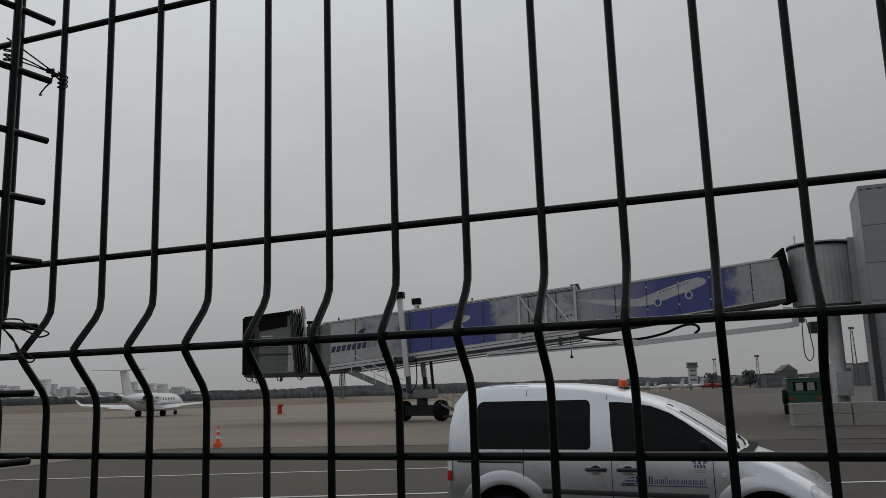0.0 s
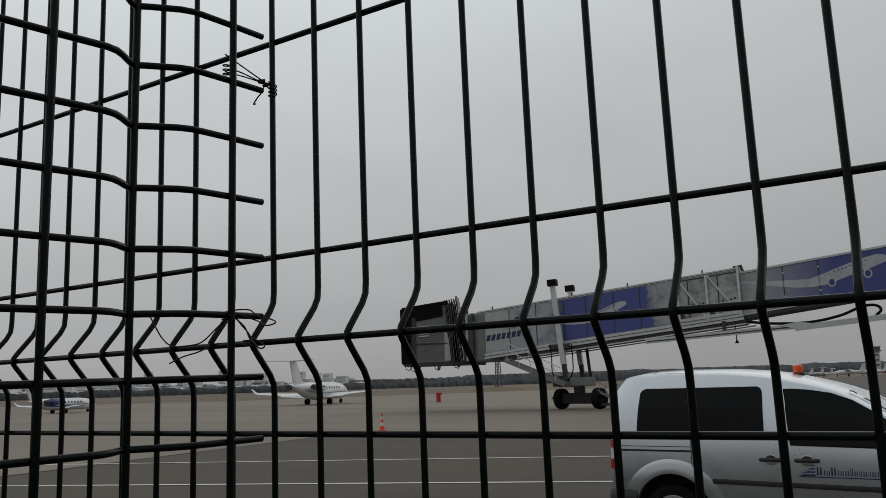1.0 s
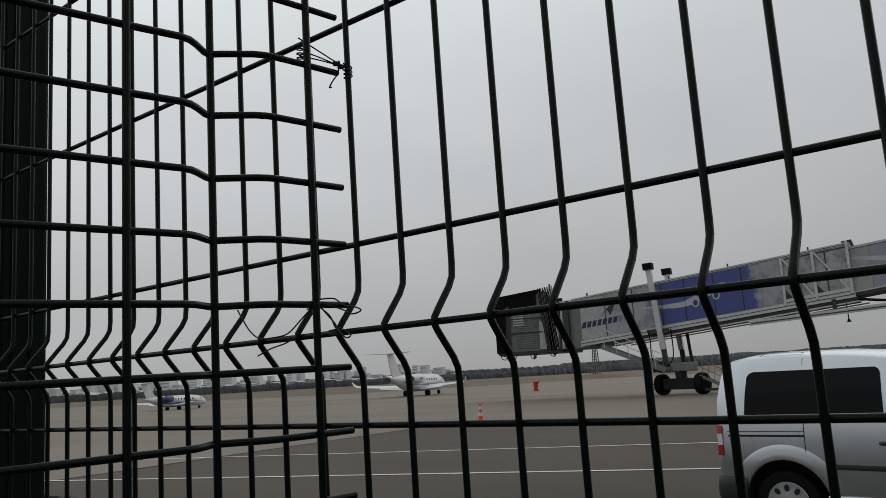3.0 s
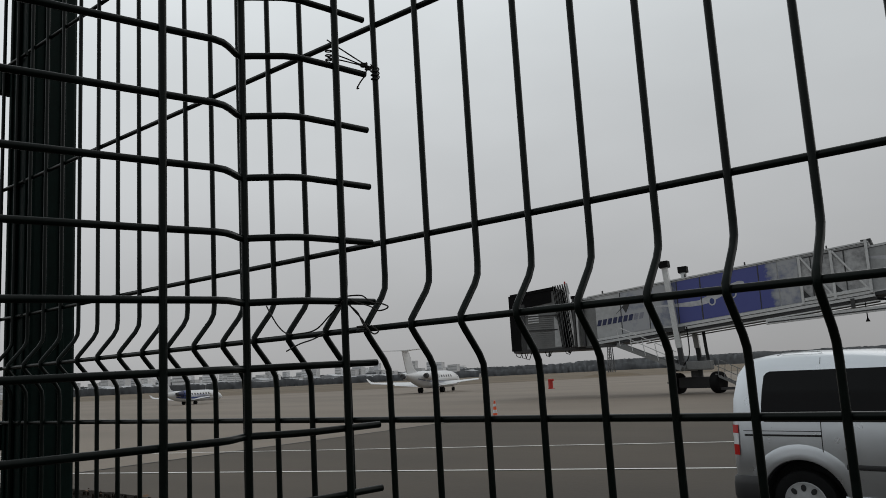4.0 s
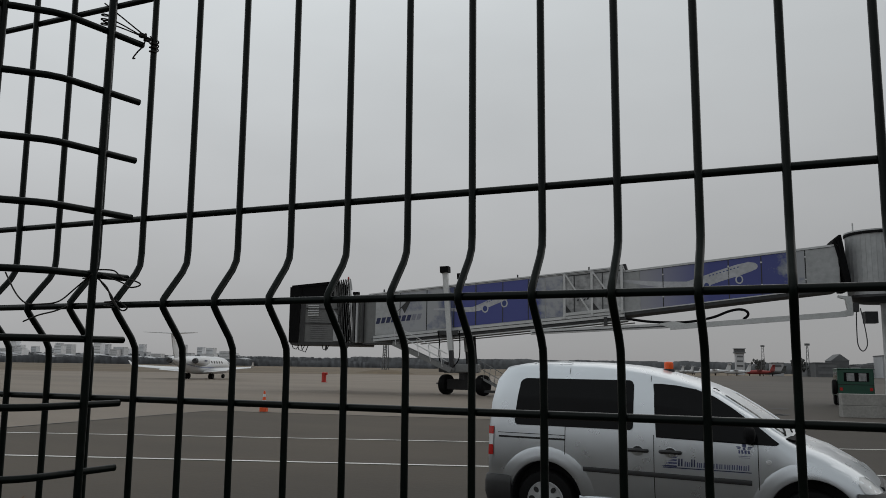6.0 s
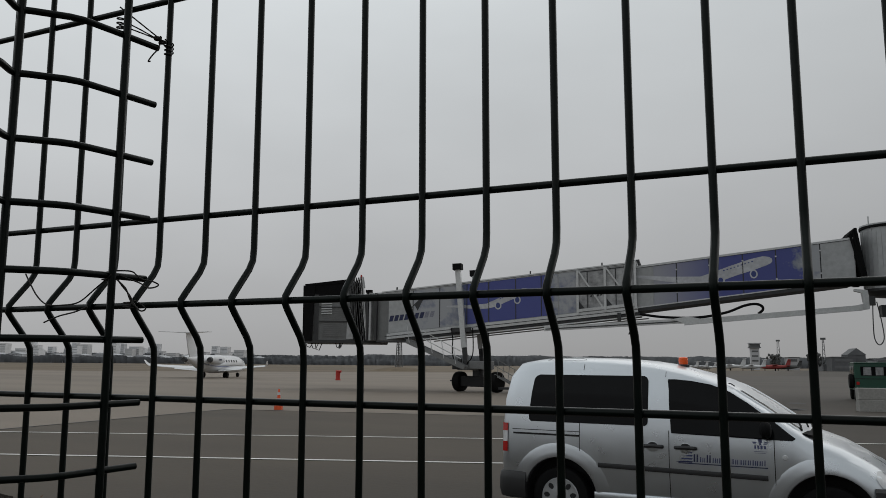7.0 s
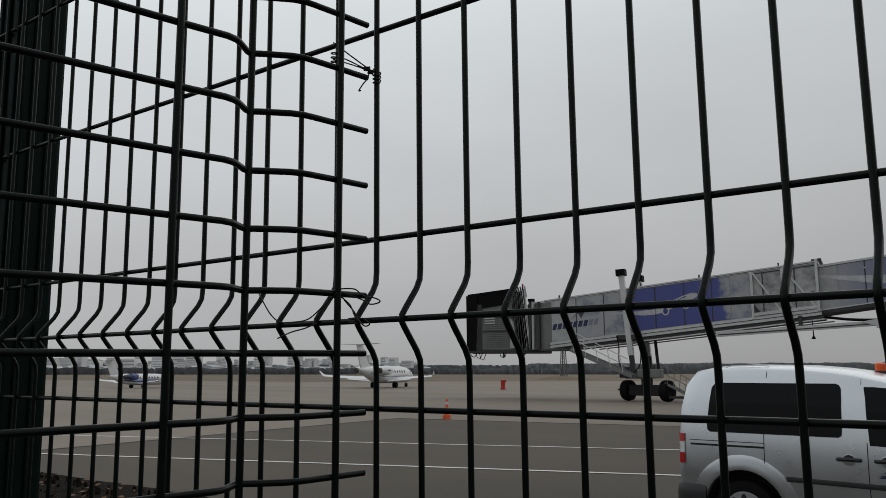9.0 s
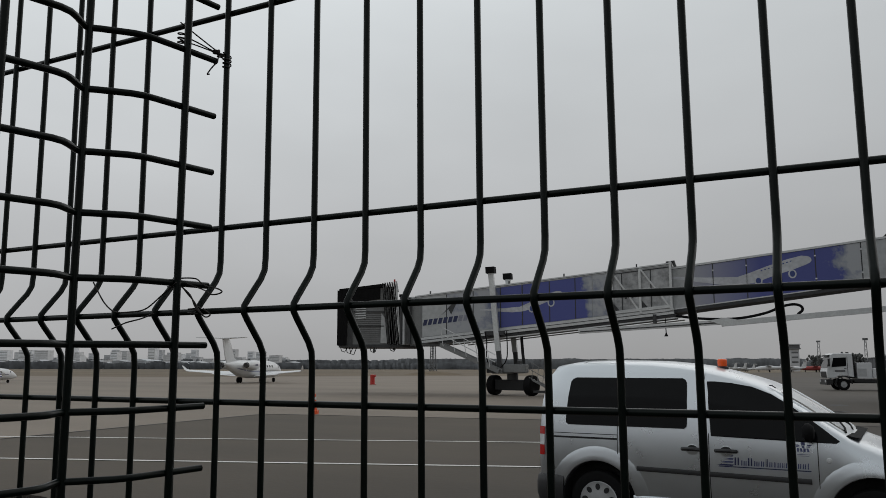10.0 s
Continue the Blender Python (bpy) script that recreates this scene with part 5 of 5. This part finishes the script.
cone_at(-17.3, 23.9)
drum = thing("hydrant_drum", pose(-42.3, 67.9, 0) @ Matrix.Diagonal((0.68, 0.68, 1, 1)), "red metal drum with a nozzle on the apron", "drum")
part("drum", lathe([(0.0, 0.0), (0.34, 0.0), (0.36, 0.08), (0.34, 0.16), (0.34, 0.85), (0.36, 0.92), (0.30, 0.98), (0.0, 1.0)], "z", 20), RED, drum, "", True)
part("nozzle", tube([(0.1, 0, 0.85), (0.55, 0, 0.88)], 0.12, 10), RED, drum)
part("foot", box(-0.3, 0.45, -0.3, 0.3, 0.0, 0.06), RED, drum)


# ---- business jets ----
def jet(m, stripe, label, k):
    """Nose along +x. k: overall scale; length 17 m at 1."""
    j = thing("business_jet", m @ Matrix.Diagonal((k, k, k, 1)), label, "jet")
    prof = [(-8.6, 0.10, 2.75), (-7.8, 0.32, 2.62), (-6.4, 0.66, 2.40), (-4.6, 0.95, 2.20), (-2.5, 1.05, 2.10), (3.5, 1.05, 2.10), (5.2, 0.98, 2.05), (6.4, 0.80, 1.92), (7.3, 0.52, 1.75), (7.9, 0.22, 1.62), (8.1, 0.05, 1.58)]
    rings = [[(x, r * math.cos(a), z + r * 1.06 * math.sin(a)) for a in (2 * math.pi * q / 28 for q in range(28))] for x, r, z in prof]
    f = part("fuselage", loft(rings), WHITE, j, "white fuselage", True)
    for side in (-1, 1):
        # wing with winglet
        w = [[(1.6, side * 0.6, 1.52), (-1.9, side * 0.6, 1.26), (-1.9, side * 0.6, 1.40), (1.0, side * 0.6, 1.80)],
             [(-0.9, side * 4.3, 1.74), (-2.9, side * 4.3, 1.56), (-2.9, side * 4.3, 1.61), (-1.2, side * 4.3, 1.88)],
             [(-2.6, side * 7.55, 1.95), (-3.7, side * 7.55, 1.83), (-3.7, side * 7.55, 1.87), (-2.8, side * 7.55, 2.03)],
             [(-3.2, side * 7.75, 2.10), (-4.0, side * 7.75, 2.10), (-4.0, side * 7.80, 2.13), (-3.3, side * 7.80, 2.13)],
             [(-3.9, side * 7.96, 2.55), (-4.25, side * 7.96, 2.55), (-4.25, side * 7.98, 2.56), (-4.0, side * 7.98, 2.56)]]
        part("wing", loft(w), WHITE, j, "swept white wing with winglet")
        part("flap", loft([[(-1.95, side * 0.9, 1.28), (-2.5, side * 0.9, 1.20), (-1.95, side * 0.9, 1.38)], [(-2.95, side * 4.4, 1.56), (-3.3, side * 4.4, 1.50), (-2.95, side * 4.4, 1.61)]]), WHITE, j)
        # engine
        e = part("engine", lathe([(0.0, -6.3), (0.30, -6.2), (0.46, -5.6), (0.60, -4.6), (0.60, -3.6), (0.50, -3.15), (0.44, -3.2), (0.0, -3.5)], "x", 24, None, (0, side * 1.62, 2.62)), NAVY if stripe == 2 else WHITE, j, "rear engine pod", True)
        part("nozzle", lathe([(0.34, -6.05), (0.28, -6.45), (0.0, -6.40)], "x", 20, None, (0, side * 1.62, 2.62)), BRIDGE_DARK, e, "dark exhaust nozzle", True)
        part("pylon", box(-5.4, -3.9, min(side * 0.8, side * 1.3), max(side * 0.8, side * 1.3), 2.52, 2.68), WHITE, e)
        if stripe == 2:
            part("engine_band", lathe([(0.61, -4.9), (0.615, -3.7)], "x", 24, None, (0, side * 1.62, 2.62)), BLUE_STRIPE, e, "blue engine cowl")
        # windows, stripes
        for q in range(7):
            x = -1.6 + 0.78 * q
            wv = [[(x + dx, side * (1.05 * math.cos(a) + 0.012), 2.10 + 1.11 * math.sin(a)) for dx in (-0.17, 0.17)] for a in (0.22, 0.36, 0.50)]
            part("cabin_window", loft(wv, False, False), TINT, f)
        for a0, a1, x0, x1, mm in ((-0.30, -0.24, -6.5, 6.2, BLUE_STRIPE), (-0.20, -0.16, -6.5, 6.4, BRIDGE_DARK)) if stripe == 1 else ((-0.48, -0.18, -5.6, 3.4, BLUE_STRIPE), (-0.10, -0.02, -6.0, 5.0, NAVY), (0.10, 0.17, -6.2, 4.0, BLUE_STRIPE)):
            strip = []
            for q in range(19):
                x = x0 + (x1 - x0) * q / 18
                for (xa, ra, za), (xb, rb, zb) in zip(prof, prof[1:]):
                    if xa <= x <= xb:
                        u = (x - xa) / (xb - xa)
                        r, zc = ra + (rb - ra) * u, za + (zb - za) * u
                strip.append([(x, side * (r + 0.012) * math.cos(a), zc + (r + 0.012) * 1.06 * math.sin(a)) for a in (a0, a1)])
            part("stripe", loft(strip, False, False), mm, f, "painted stripe along the fuselage")
        part("cockpit_window", loft([[(5.5, side * 0.94, 2.30), (6.3, side * 0.76, 2.22)], [(5.5, side * 0.80, 2.68), (6.2, side * 0.55, 2.52)]], False, False), TINT, f)
        # main gear
        g = part("main_gear", tube([(-1.2, side * 1.5, 1.1), (-1.25, side * 1.55, 0.35)], 0.10, 8), BRIDGE_FRAME, j, "landing gear leg")
        for dy in (-0.16, 0.16):
            part("wheel", lathe([(0.1, -0.11), (0.32, -0.11), (0.36, -0.05), (0.36, 0.05), (0.32, 0.11), (0.1, 0.11)], "y", 20, None, (-1.3, side * 1.55 + dy, 0.36)), RUBBER, g, "", True)
        # tailplane half
        part("tailplane", loft([[(-7.9, side * 0.05, 5.70), (-9.5, side * 0.05, 5.68), (-9.5, side * 0.05, 5.78), (-8.2, side * 0.05, 5.84)], [(-9.2, side * 3.1, 5.80), (-10.1, side * 3.1, 5.79), (-10.1, side * 3.1, 5.84), (-9.3, side * 3.1, 5.86)]]), WHITE, j, "T-tail tailplane")
    fin = [[(-5.0, -0.12, 2.9), (-5.0, 0.12, 2.9), (-8.2, 0.06, 2.9), (-8.2, -0.06, 2.9)], [(-6.4, -0.12, 3.5), (-6.4, 0.12, 3.5), (-8.6, 0.06, 3.5), (-8.6, -0.06, 3.5)], [(-7.8, -0.08, 5.78), (-7.8, 0.08, 5.78), (-9.5, 0.04, 5.78), (-9.5, -0.04, 5.78)]]
    part("fin", loft(fin), WHITE, j, "tall tail fin")
    n = part("nose_gear", tube([(5.9, 0, 0.95), (6.0, 0, 0.28)], 0.07, 8), BRIDGE_FRAME, j, "nose gear leg")
    part("wheel", lathe([(0.08, -0.14), (0.25, -0.14), (0.28, -0.06), (0.28, 0.06), (0.25, 0.14), (0.08, 0.14)], "y", 18, None, (6.0, 0, 0.28)), RUBBER, n, "", True)
    part("registration_bar", box(-4.9, -4.2, -2.245, -2.225, 2.55, 2.72), NAVY, j)
    for p in j.children:
        if not p.name.startswith(("main_gear", "nose_gear")):
            p.location.z = -0.40
    return j


jet(pose(-58.75, 69.5, 0, 0, 0, 106), 1, "white business jet with a thin blue stripe, parked", 0.87)
jet(pose(-79.1, 51.3, 0, 0, 0, 103), 2, "white business jet with blue swoosh stripes, parked", 0.56)


# ---- far side of the field ----
def control_tower(x, y):
    c = thing("control_tower", pose(x, y, 0, 0, 0, 10) @ Matrix.Diagonal((0.74, 0.74, 0.59, 1)), "grey airfield control tower in the haze", "tower")
    part("shaft", box(-2.8, 2.8, -2.8, 2.8, 0, 18.5), FAR_WALL, c)
    part("gallery", box(-3.8, 3.8, -3.8, 3.8, 18.5, 19.4), FAR_DARK, c)
    part("cabin", box(-3.3, 3.3, -3.3, 3.3, 19.4, 22.2), FAR_DARK, c)
    part("roof", box(-3.9, 3.9, -3.9, 3.9, 22.2, 22.9), FAR_WALL, c)
    for k in range(4):
        part("window_band", box(-2.0, 2.0, -2.86, -2.79, 3 + 4 * k, 4.4 + 4 * k), FAR_DARK, c)


control_tower(-23.2, 432.0)


def lattice_mast(x, y, h, name="floodlight_mast", head=True, w=1.0):
    m = thing(name, pose(x, y, 0), "thin grey lattice floodlight mast in the haze", "mast", "masts")
    for a, b in ((-1, -1), (1, -1), (1, 1), (-1, 1)):
        part("leg", tube([(a * w, b * w, 0), (a * w * 0.4, b * w * 0.4, h)], 0.12, 5), FAR_DARK, m)
    n = 8
    for k in range(n):
        u, v = k / n, (k + 1) / n
        r0, r1 = w * (1 - 0.6 * u), w * (1 - 0.6 * v)
        part("brace", tube([(-r0, -r0, h * u), (r1, -r1, h * v)], 0.06, 4), FAR_DARK, m)
        part("brace", tube([(r0, -r0, h * u), (-r1, -r1, h * v)], 0.06, 4), FAR_DARK, m)
    if head:
        part("lamp_head", box(-1.0, 1.0, -0.4, 0.4, h, h + 0.9), FAR_DARK, m)


lattice_mast(-12.8, 459, 15)
lattice_mast(7.3, 368, 13, w=0.7)
lattice_mast(41.5, 340, 21.5, w=0.9)
lattice_mast(-84.3, 161.0, 10.0, "aerial_mast", False, 0.6)
mound = lathe([(7.0, 0.0), (5.5, 0.35), (3.0, 0.75), (0.0, 0.9)], "z", 24)
tagged(new("earth_mound", mesh_of(mound, GRASS, True)), "low grassy mound under the aerial", "mound").matrix_world = pose(-84.3, 161.0, 0)


def light_plane(x, y, yaw, body, k, label):
    p = thing("parked_plane", pose(x, y, 0, 0, 0, yaw) @ Matrix.Diagonal((k, k, k, 1)), label, "plane", "parked planes")
    prof = [(-7, 0.2, 2.5), (-4, 0.7, 2.2), (0, 1.1, 2.0), (4, 1.1, 2.0), (6, 0.7, 1.8), (7, 0.2, 1.7)]
    part("fuselage", loft([[(a, r * math.cos(t), z + r * math.sin(t)) for t in (2 * math.pi * q / 14 for q in range(14))] for a, r, z in prof]), body, p, "", True)
    part("wing", prism([(-1.0, 3.0), (1.4, 3.0), (1.2, 3.2), (-0.9, 3.2)], -8, 8), body, p)
    part("fin", prism([(-7.2, 2.6), (-4.6, 2.7), (-6.3, 6.0), (-7.6, 6.0)], -0.12, 0.12), body, p)
    part("tailplane", prism([(-7.6, 5.8), (-6.2, 5.8), (-6.3, 5.95), (-7.5, 5.95)], -3, 3), body, p)
    for y2 in (-1.2, 1.2):
        part("gear", tube([(0, y2, 1.2), (0, y2, 0.0)], 0.22, 6), RUBBER, p)
    part("gear", tube([(5, 0, 1.2), (5, 0, 0.0)], 0.2, 6), RUBBER, p)


W_LAB, T_LAB, R_LAB = "white light plane parked far across the apron", "white turboprop parked far across the apron", "red turboprop parked far across the apron"
for x, y, yaw, b, k, lab in [(-44, 345, 150, WHITE, 0.62, W_LAB), (-40.5, 347, 150, WHITE, 0.62, W_LAB), (-37, 349, 150, WHITE, 0.55, W_LAB), (-27.5, 340, 178, WHITE, 0.80, T_LAB), (-19.5, 344, 165, WHITE, 0.75, T_LAB),
                             (-11.0, 347, 186, DULL_RED, 0.78, R_LAB), (-6.4, 352, 186, SHRUB, 0.70, "dark-tailed plane parked far across the apron")]:
    light_plane(x, y, yaw, b, k, lab)


def far_block(name, x, y, w, d, h, m, label, gable=0.0, rows=0, kind="building", dark=FAR_DARK):
    b = thing(name, pose(x, y, 0, 0, 0, 8), label, kind, "far buildings")
    part("wall", box(-w / 2, w / 2, -d / 2, d / 2, 0, h), m, b)
    if gable:
        part("roof", prism([(-w / 2 - 0.3, h), (w / 2 + 0.3, h), (0, h + gable)], -d / 2 - 0.3, d / 2 + 0.3), dark, b)
    else:
        part("roof", box(-w / 2 - 0.2, w / 2 + 0.2, -d / 2 - 0.2, d / 2 + 0.2, h, h + 0.4), dark, b)
    for r in range(rows):
        part("ribbon_window", box(-w / 2 + 1, w / 2 - 1, -d / 2 - 0.12, -d / 2 + 0.05, 1.2 + r * (h / rows), 1.2 + r * (h / rows) + h / rows * 0.4), dark, b)


for x, y, w, h, g, r, m in [(-6, 430, 5, 6, 0, 2, FAR_WALL), (13.5, 371, 9, 5.6, 0, 2, FAR_DARK), (18.6, 376, 6.6, 6.8, 2.8, 0, FAR_DARK), (28.2, 373, 7, 5, 0, 2, FAR_WALL), (37, 360, 9, 8.5, 0, 2, FAR_WALL), (52, 345, 18, 8.5, 1.2, 2, FAR_DARK), (26, 392, 40, 2.6, 0, 1, FAR_DARK), (78, 340, 26, 12, 0, 3, FAR_DARK), (110, 330, 30, 10, 0, 0, FAR_DARK)]:
    far_block("airfield_building", x, y, w, 14, h, m, "low grey airfield building across the apron", g, r)
far_block("site_cabin", 24.5, 366, 3.0, 3, 4.2, WHITE, "small white cabin beside the hangars")

rnd = random.Random(11)
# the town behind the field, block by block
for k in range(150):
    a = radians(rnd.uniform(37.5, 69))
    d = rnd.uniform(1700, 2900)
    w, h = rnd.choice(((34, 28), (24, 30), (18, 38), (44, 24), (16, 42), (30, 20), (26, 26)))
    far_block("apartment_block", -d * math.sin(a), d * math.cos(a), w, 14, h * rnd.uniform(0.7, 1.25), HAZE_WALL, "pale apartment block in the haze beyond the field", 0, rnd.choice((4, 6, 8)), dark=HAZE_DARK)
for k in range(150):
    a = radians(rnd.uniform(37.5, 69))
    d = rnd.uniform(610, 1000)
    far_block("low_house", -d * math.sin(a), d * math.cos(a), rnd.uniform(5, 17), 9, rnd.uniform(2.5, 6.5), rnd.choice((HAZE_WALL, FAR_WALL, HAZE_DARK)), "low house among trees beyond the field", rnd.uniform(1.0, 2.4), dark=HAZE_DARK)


def woods(name, a0, a1, dist, h0, h1, n, seed, label, m=WOODS):
    """A belt of bare trees: many thin upright crowns, uneven at the top."""
    r = random.Random(seed)
    bm = bmesh.new()
    for k in range(n):
        a = radians(a0 + (a1 - a0) * r.random())
        d = dist * r.uniform(0.94, 1.08)
        x, y = -d * math.sin(a), d * math.cos(a)
        h = (h0 + (h1 - h0) * (0.5 + 0.5 * noise.noise((a * 40, seed, 0)))) * r.uniform(0.90, 1.02)
        w = h * r.uniform(0.22, 0.48)
        ca, sa = math.cos(a), math.sin(a)
        rings = []
        for f, ww in ((0.0, 0.7), (0.4, 1.0), (0.8, 0.95), (1.0, 0.6)):
            rings.append([bm.verts.new((x + ca * w * ww * c * r.uniform(0.7, 1.3), y + sa * w * ww * c + s * w * ww * 0.5, h * f * r.uniform(0.93, 1.07))) for c, s in ((-1, 0), (0, -1), (1, 0), (0, 1))])
        for p, q in zip(rings, rings[1:]):
            for i in range(4):
                bm.faces.new((p[i], p[(i + 1) % 4], q[(i + 1) % 4], q[i]))
    tagged(new(name, mesh_of(bm, m, True)), label, "trees", "", "stuff")


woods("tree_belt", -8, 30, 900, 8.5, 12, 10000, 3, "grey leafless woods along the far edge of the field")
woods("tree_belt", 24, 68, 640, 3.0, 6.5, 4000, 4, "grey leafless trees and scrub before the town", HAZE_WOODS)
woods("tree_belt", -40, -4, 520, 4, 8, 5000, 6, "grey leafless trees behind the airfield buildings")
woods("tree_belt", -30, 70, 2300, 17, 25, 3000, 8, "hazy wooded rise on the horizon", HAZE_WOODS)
for x, y, h in ((3.6, 380, 7.5), (6, 400, 6), (-15, 470, 8)):
    r = random.Random(int(h))
    t = thing("bare_tree", pose(x, y, 0), "dense leafless grey tree by the buildings", "tree", "far trees")
    part("trunk", tube([(0, 0, 0), (0.2, 0, h * 0.4)], [0.35, 0.2], 6), FAR_DARK, t)
    bm = bmesh.new()
    for k in range(120):
        c = Vector((r.gauss(0, h * 0.17), r.gauss(0, h * 0.17), h * r.uniform(0.3, 1.0)))
        bmesh.ops.create_icosphere(bm, subdivisions=1, radius=h * r.uniform(0.03, 0.09), matrix=Matrix.Translation(c) @ Matrix.Diagonal((1, 1, 1.4, 1)))
    part("crown", bm, SHRUB, t)

# ---- service truck, on the move at the end ----
truck = thing("service_truck", pose(0, 0, 0), "white cab-over service truck driving across the apron", "truck")
# nose along +x, the flank that is seen lies at -y after the turn
body = part("cab", prism([(2.9, 0.95), (2.95, 1.40), (2.86, 1.72), (2.60, 2.74), (2.42, 2.88), (1.02, 2.88), (0.98, 1.02), (1.18, 1.02), (1.26, 1.12), (1.44, 1.20), (2.06, 1.20), (2.24, 1.12), (2.34, 0.95)], -1.1, 1.1, None, 0.05), WHITE, truck, "white cab with rounded roof")
for side in (-1, 1):
    y = side * 1.108
    y0, y1 = min(y, y + side * 0.012), max(y, y + side * 0.012)
    part("side_window", prism([(1.50, 1.88), (2.58, 1.80), (2.42, 2.52), (1.50, 2.56)], y0, y1), TINT, body, "dark cab side window")
    part("door_seam", prism([(1.40, 1.22), (1.43, 1.22), (1.43, 2.62), (1.40, 2.62)], y0, y1), SEAM, body)
    part("door_mark", prism([(1.6, 1.46), (2.35, 1.46), (2.35, 1.55), (1.6, 1.56)], y0, y1), BRIDGE_DARK, body, "dark lettering bar on the door")
    part("door_handle", prism([(1.5, 1.66), (1.68, 1.66), (1.68, 1.71), (1.5, 1.71)], y0, y1), BLACK_PLASTIC, body)
    part("mirror", box(2.72, 2.86, y - 0.06 + side * 0.14, y + 0.06 + side * 0.14, 1.85, 2.45, 0.02), BLACK_PLASTIC, body, "black upright mirror")
    part("mirror_arm", tube([(2.62, y, 2.5), (2.78, y + side * 0.13, 2.42)], 0.02, 6), BLACK_PLASTIC, body)
    part("wheel_arch", loft([[(1.75 + r * math.cos(a), side * w, 0.50 + r * math.sin(a)) for r, w in ((0.56, 1.0), (0.56, 1.125), (0.64, 1.125), (0.64, 1.0))] for a in (math.pi * q / 14 for q in range(15))]), BLACK_PLASTIC, body, "black wheel arch trim", True)
    part("head_lamp", box(2.94, 3.03, min(side * 0.62, side * 1.0), max(side * 0.62, side * 1.0), 0.60, 0.80, 0.01), CLEAR_LENS, body)
part("grille", prism([(2.915, 0.98), (2.972, 1.40), (2.96, 1.46), (2.90, 1.0)], -0.85, 0.85), BLACK_PLASTIC, body)
part("windscreen", loft([[(2.895, -0.98, 1.74), (2.895, 0.98, 1.74)], [(2.66, -0.94, 2.62), (2.66, 0.94, 2.62)]], False, False), WINDSCREEN, body, "wide windscreen")
part("visor", prism([(2.66, 2.66), (2.80, 2.64), (2.78, 2.74), (2.60, 2.78)], -0.95, 0.95), BRIDGE_DARK, body)
part("roof_beacon", lathe([(0.0, 2.87), (0.09, 2.87), (0.08, 3.02), (0.0, 3.04)], "z", 12, None, (1.3, -0.7, 0)), BRIDGE_DARK, body)
part("air_intake", tube([(0.86, -0.95, 1.0), (0.86, -0.95, 2.8), (0.86, -0.95, 3.0)], [0.09, 0.09, 0.13], 8), CANOPY, truck, "dark air intake behind the cab")
part("rear_panel", box(0.93, 0.975, -1.05, 1.05, 0.95, 2.80), SEAM, truck)
part("bumper", box(2.55, 3.02, -1.12, 1.12, 0.42, 0.86, 0.04), BLACK_PLASTIC, truck)
part("chassis", box(-3.6, 2.6, -0.45, 0.45, 0.55, 0.80), BRIDGE_DARK, truck)
part("skirt", box(-3.6, 0.95, -1.0, 1.0, 0.62, 0.86), BLACK_PLASTIC, truck)
part("equipment_box", box(-0.35, 0.72, -1.08, 1.08, 0.9, 2.15, 0.04), WHITE, truck, "white side locker")
part("equipment_box", box(-3.6, -0.40, -1.08, 1.08, 0.95, 1.72, 0.04), WHITE, truck, "white side locker")
part("locker_door", box(0.05, 0.7, 1.07, 1.10, 1.1, 1.7, 0.01), BRIDGE_GREY, truck)
part("hose_reel", lathe([(0.0, -0.9), (0.35, -0.9), (0.35, 0.9), (0.0, 0.9)], "y", 18, None, (-1.6, 0, 2.05)), BRIDGE_DARK, truck)
part("exhaust", tube([(0.84, 0.7, 1.0), (0.84, 0.7, 2.75)], 0.07, 8), BRIDGE_DARK, truck)
truck_wheels = []
for s in (1.75, -2.2):
    for y in (-0.92, 0.92):
        w = part("wheel", lathe([(0.2, -0.15), (0.40, -0.15), (0.46, -0.08), (0.46, 0.08), (0.40, 0.15), (0.2, 0.15)], "y", 22), RUBBER, truck, "", True)
        part("rim", lathe([(0.0, -0.165), (0.10, -0.165), (0.14, -0.150), (0.24, -0.158), (0.24, 0.158), (0.14, 0.150), (0.10, 0.165), (0.0, 0.165)], "y", 20), HUBCAP, w)
        truck_wheels.append((w, s, y))


def motions():
    d = Vector((-0.968, -0.251))
    yaw = math.degrees(math.atan2(d.y, d.x))
    end, speed = Vector((1.51, 71.0)), 6.85
    rows = []
    for k in range(0, 21):
        t = 0.5 * k
        p = end - d * speed * (10 - t)
        rows.append((t, pose(p.x, p.y, 0, 0, 0, yaw)))
    walk(truck, rows)
    # wheels turn with the road
    for w, s, y in truck_wheels:
        walk(w, [(0.1 * k, pose(s, y, 0.46, 0, math.degrees(speed * 0.1 * k / 0.46), 0)) for k in range(101)])


motions()
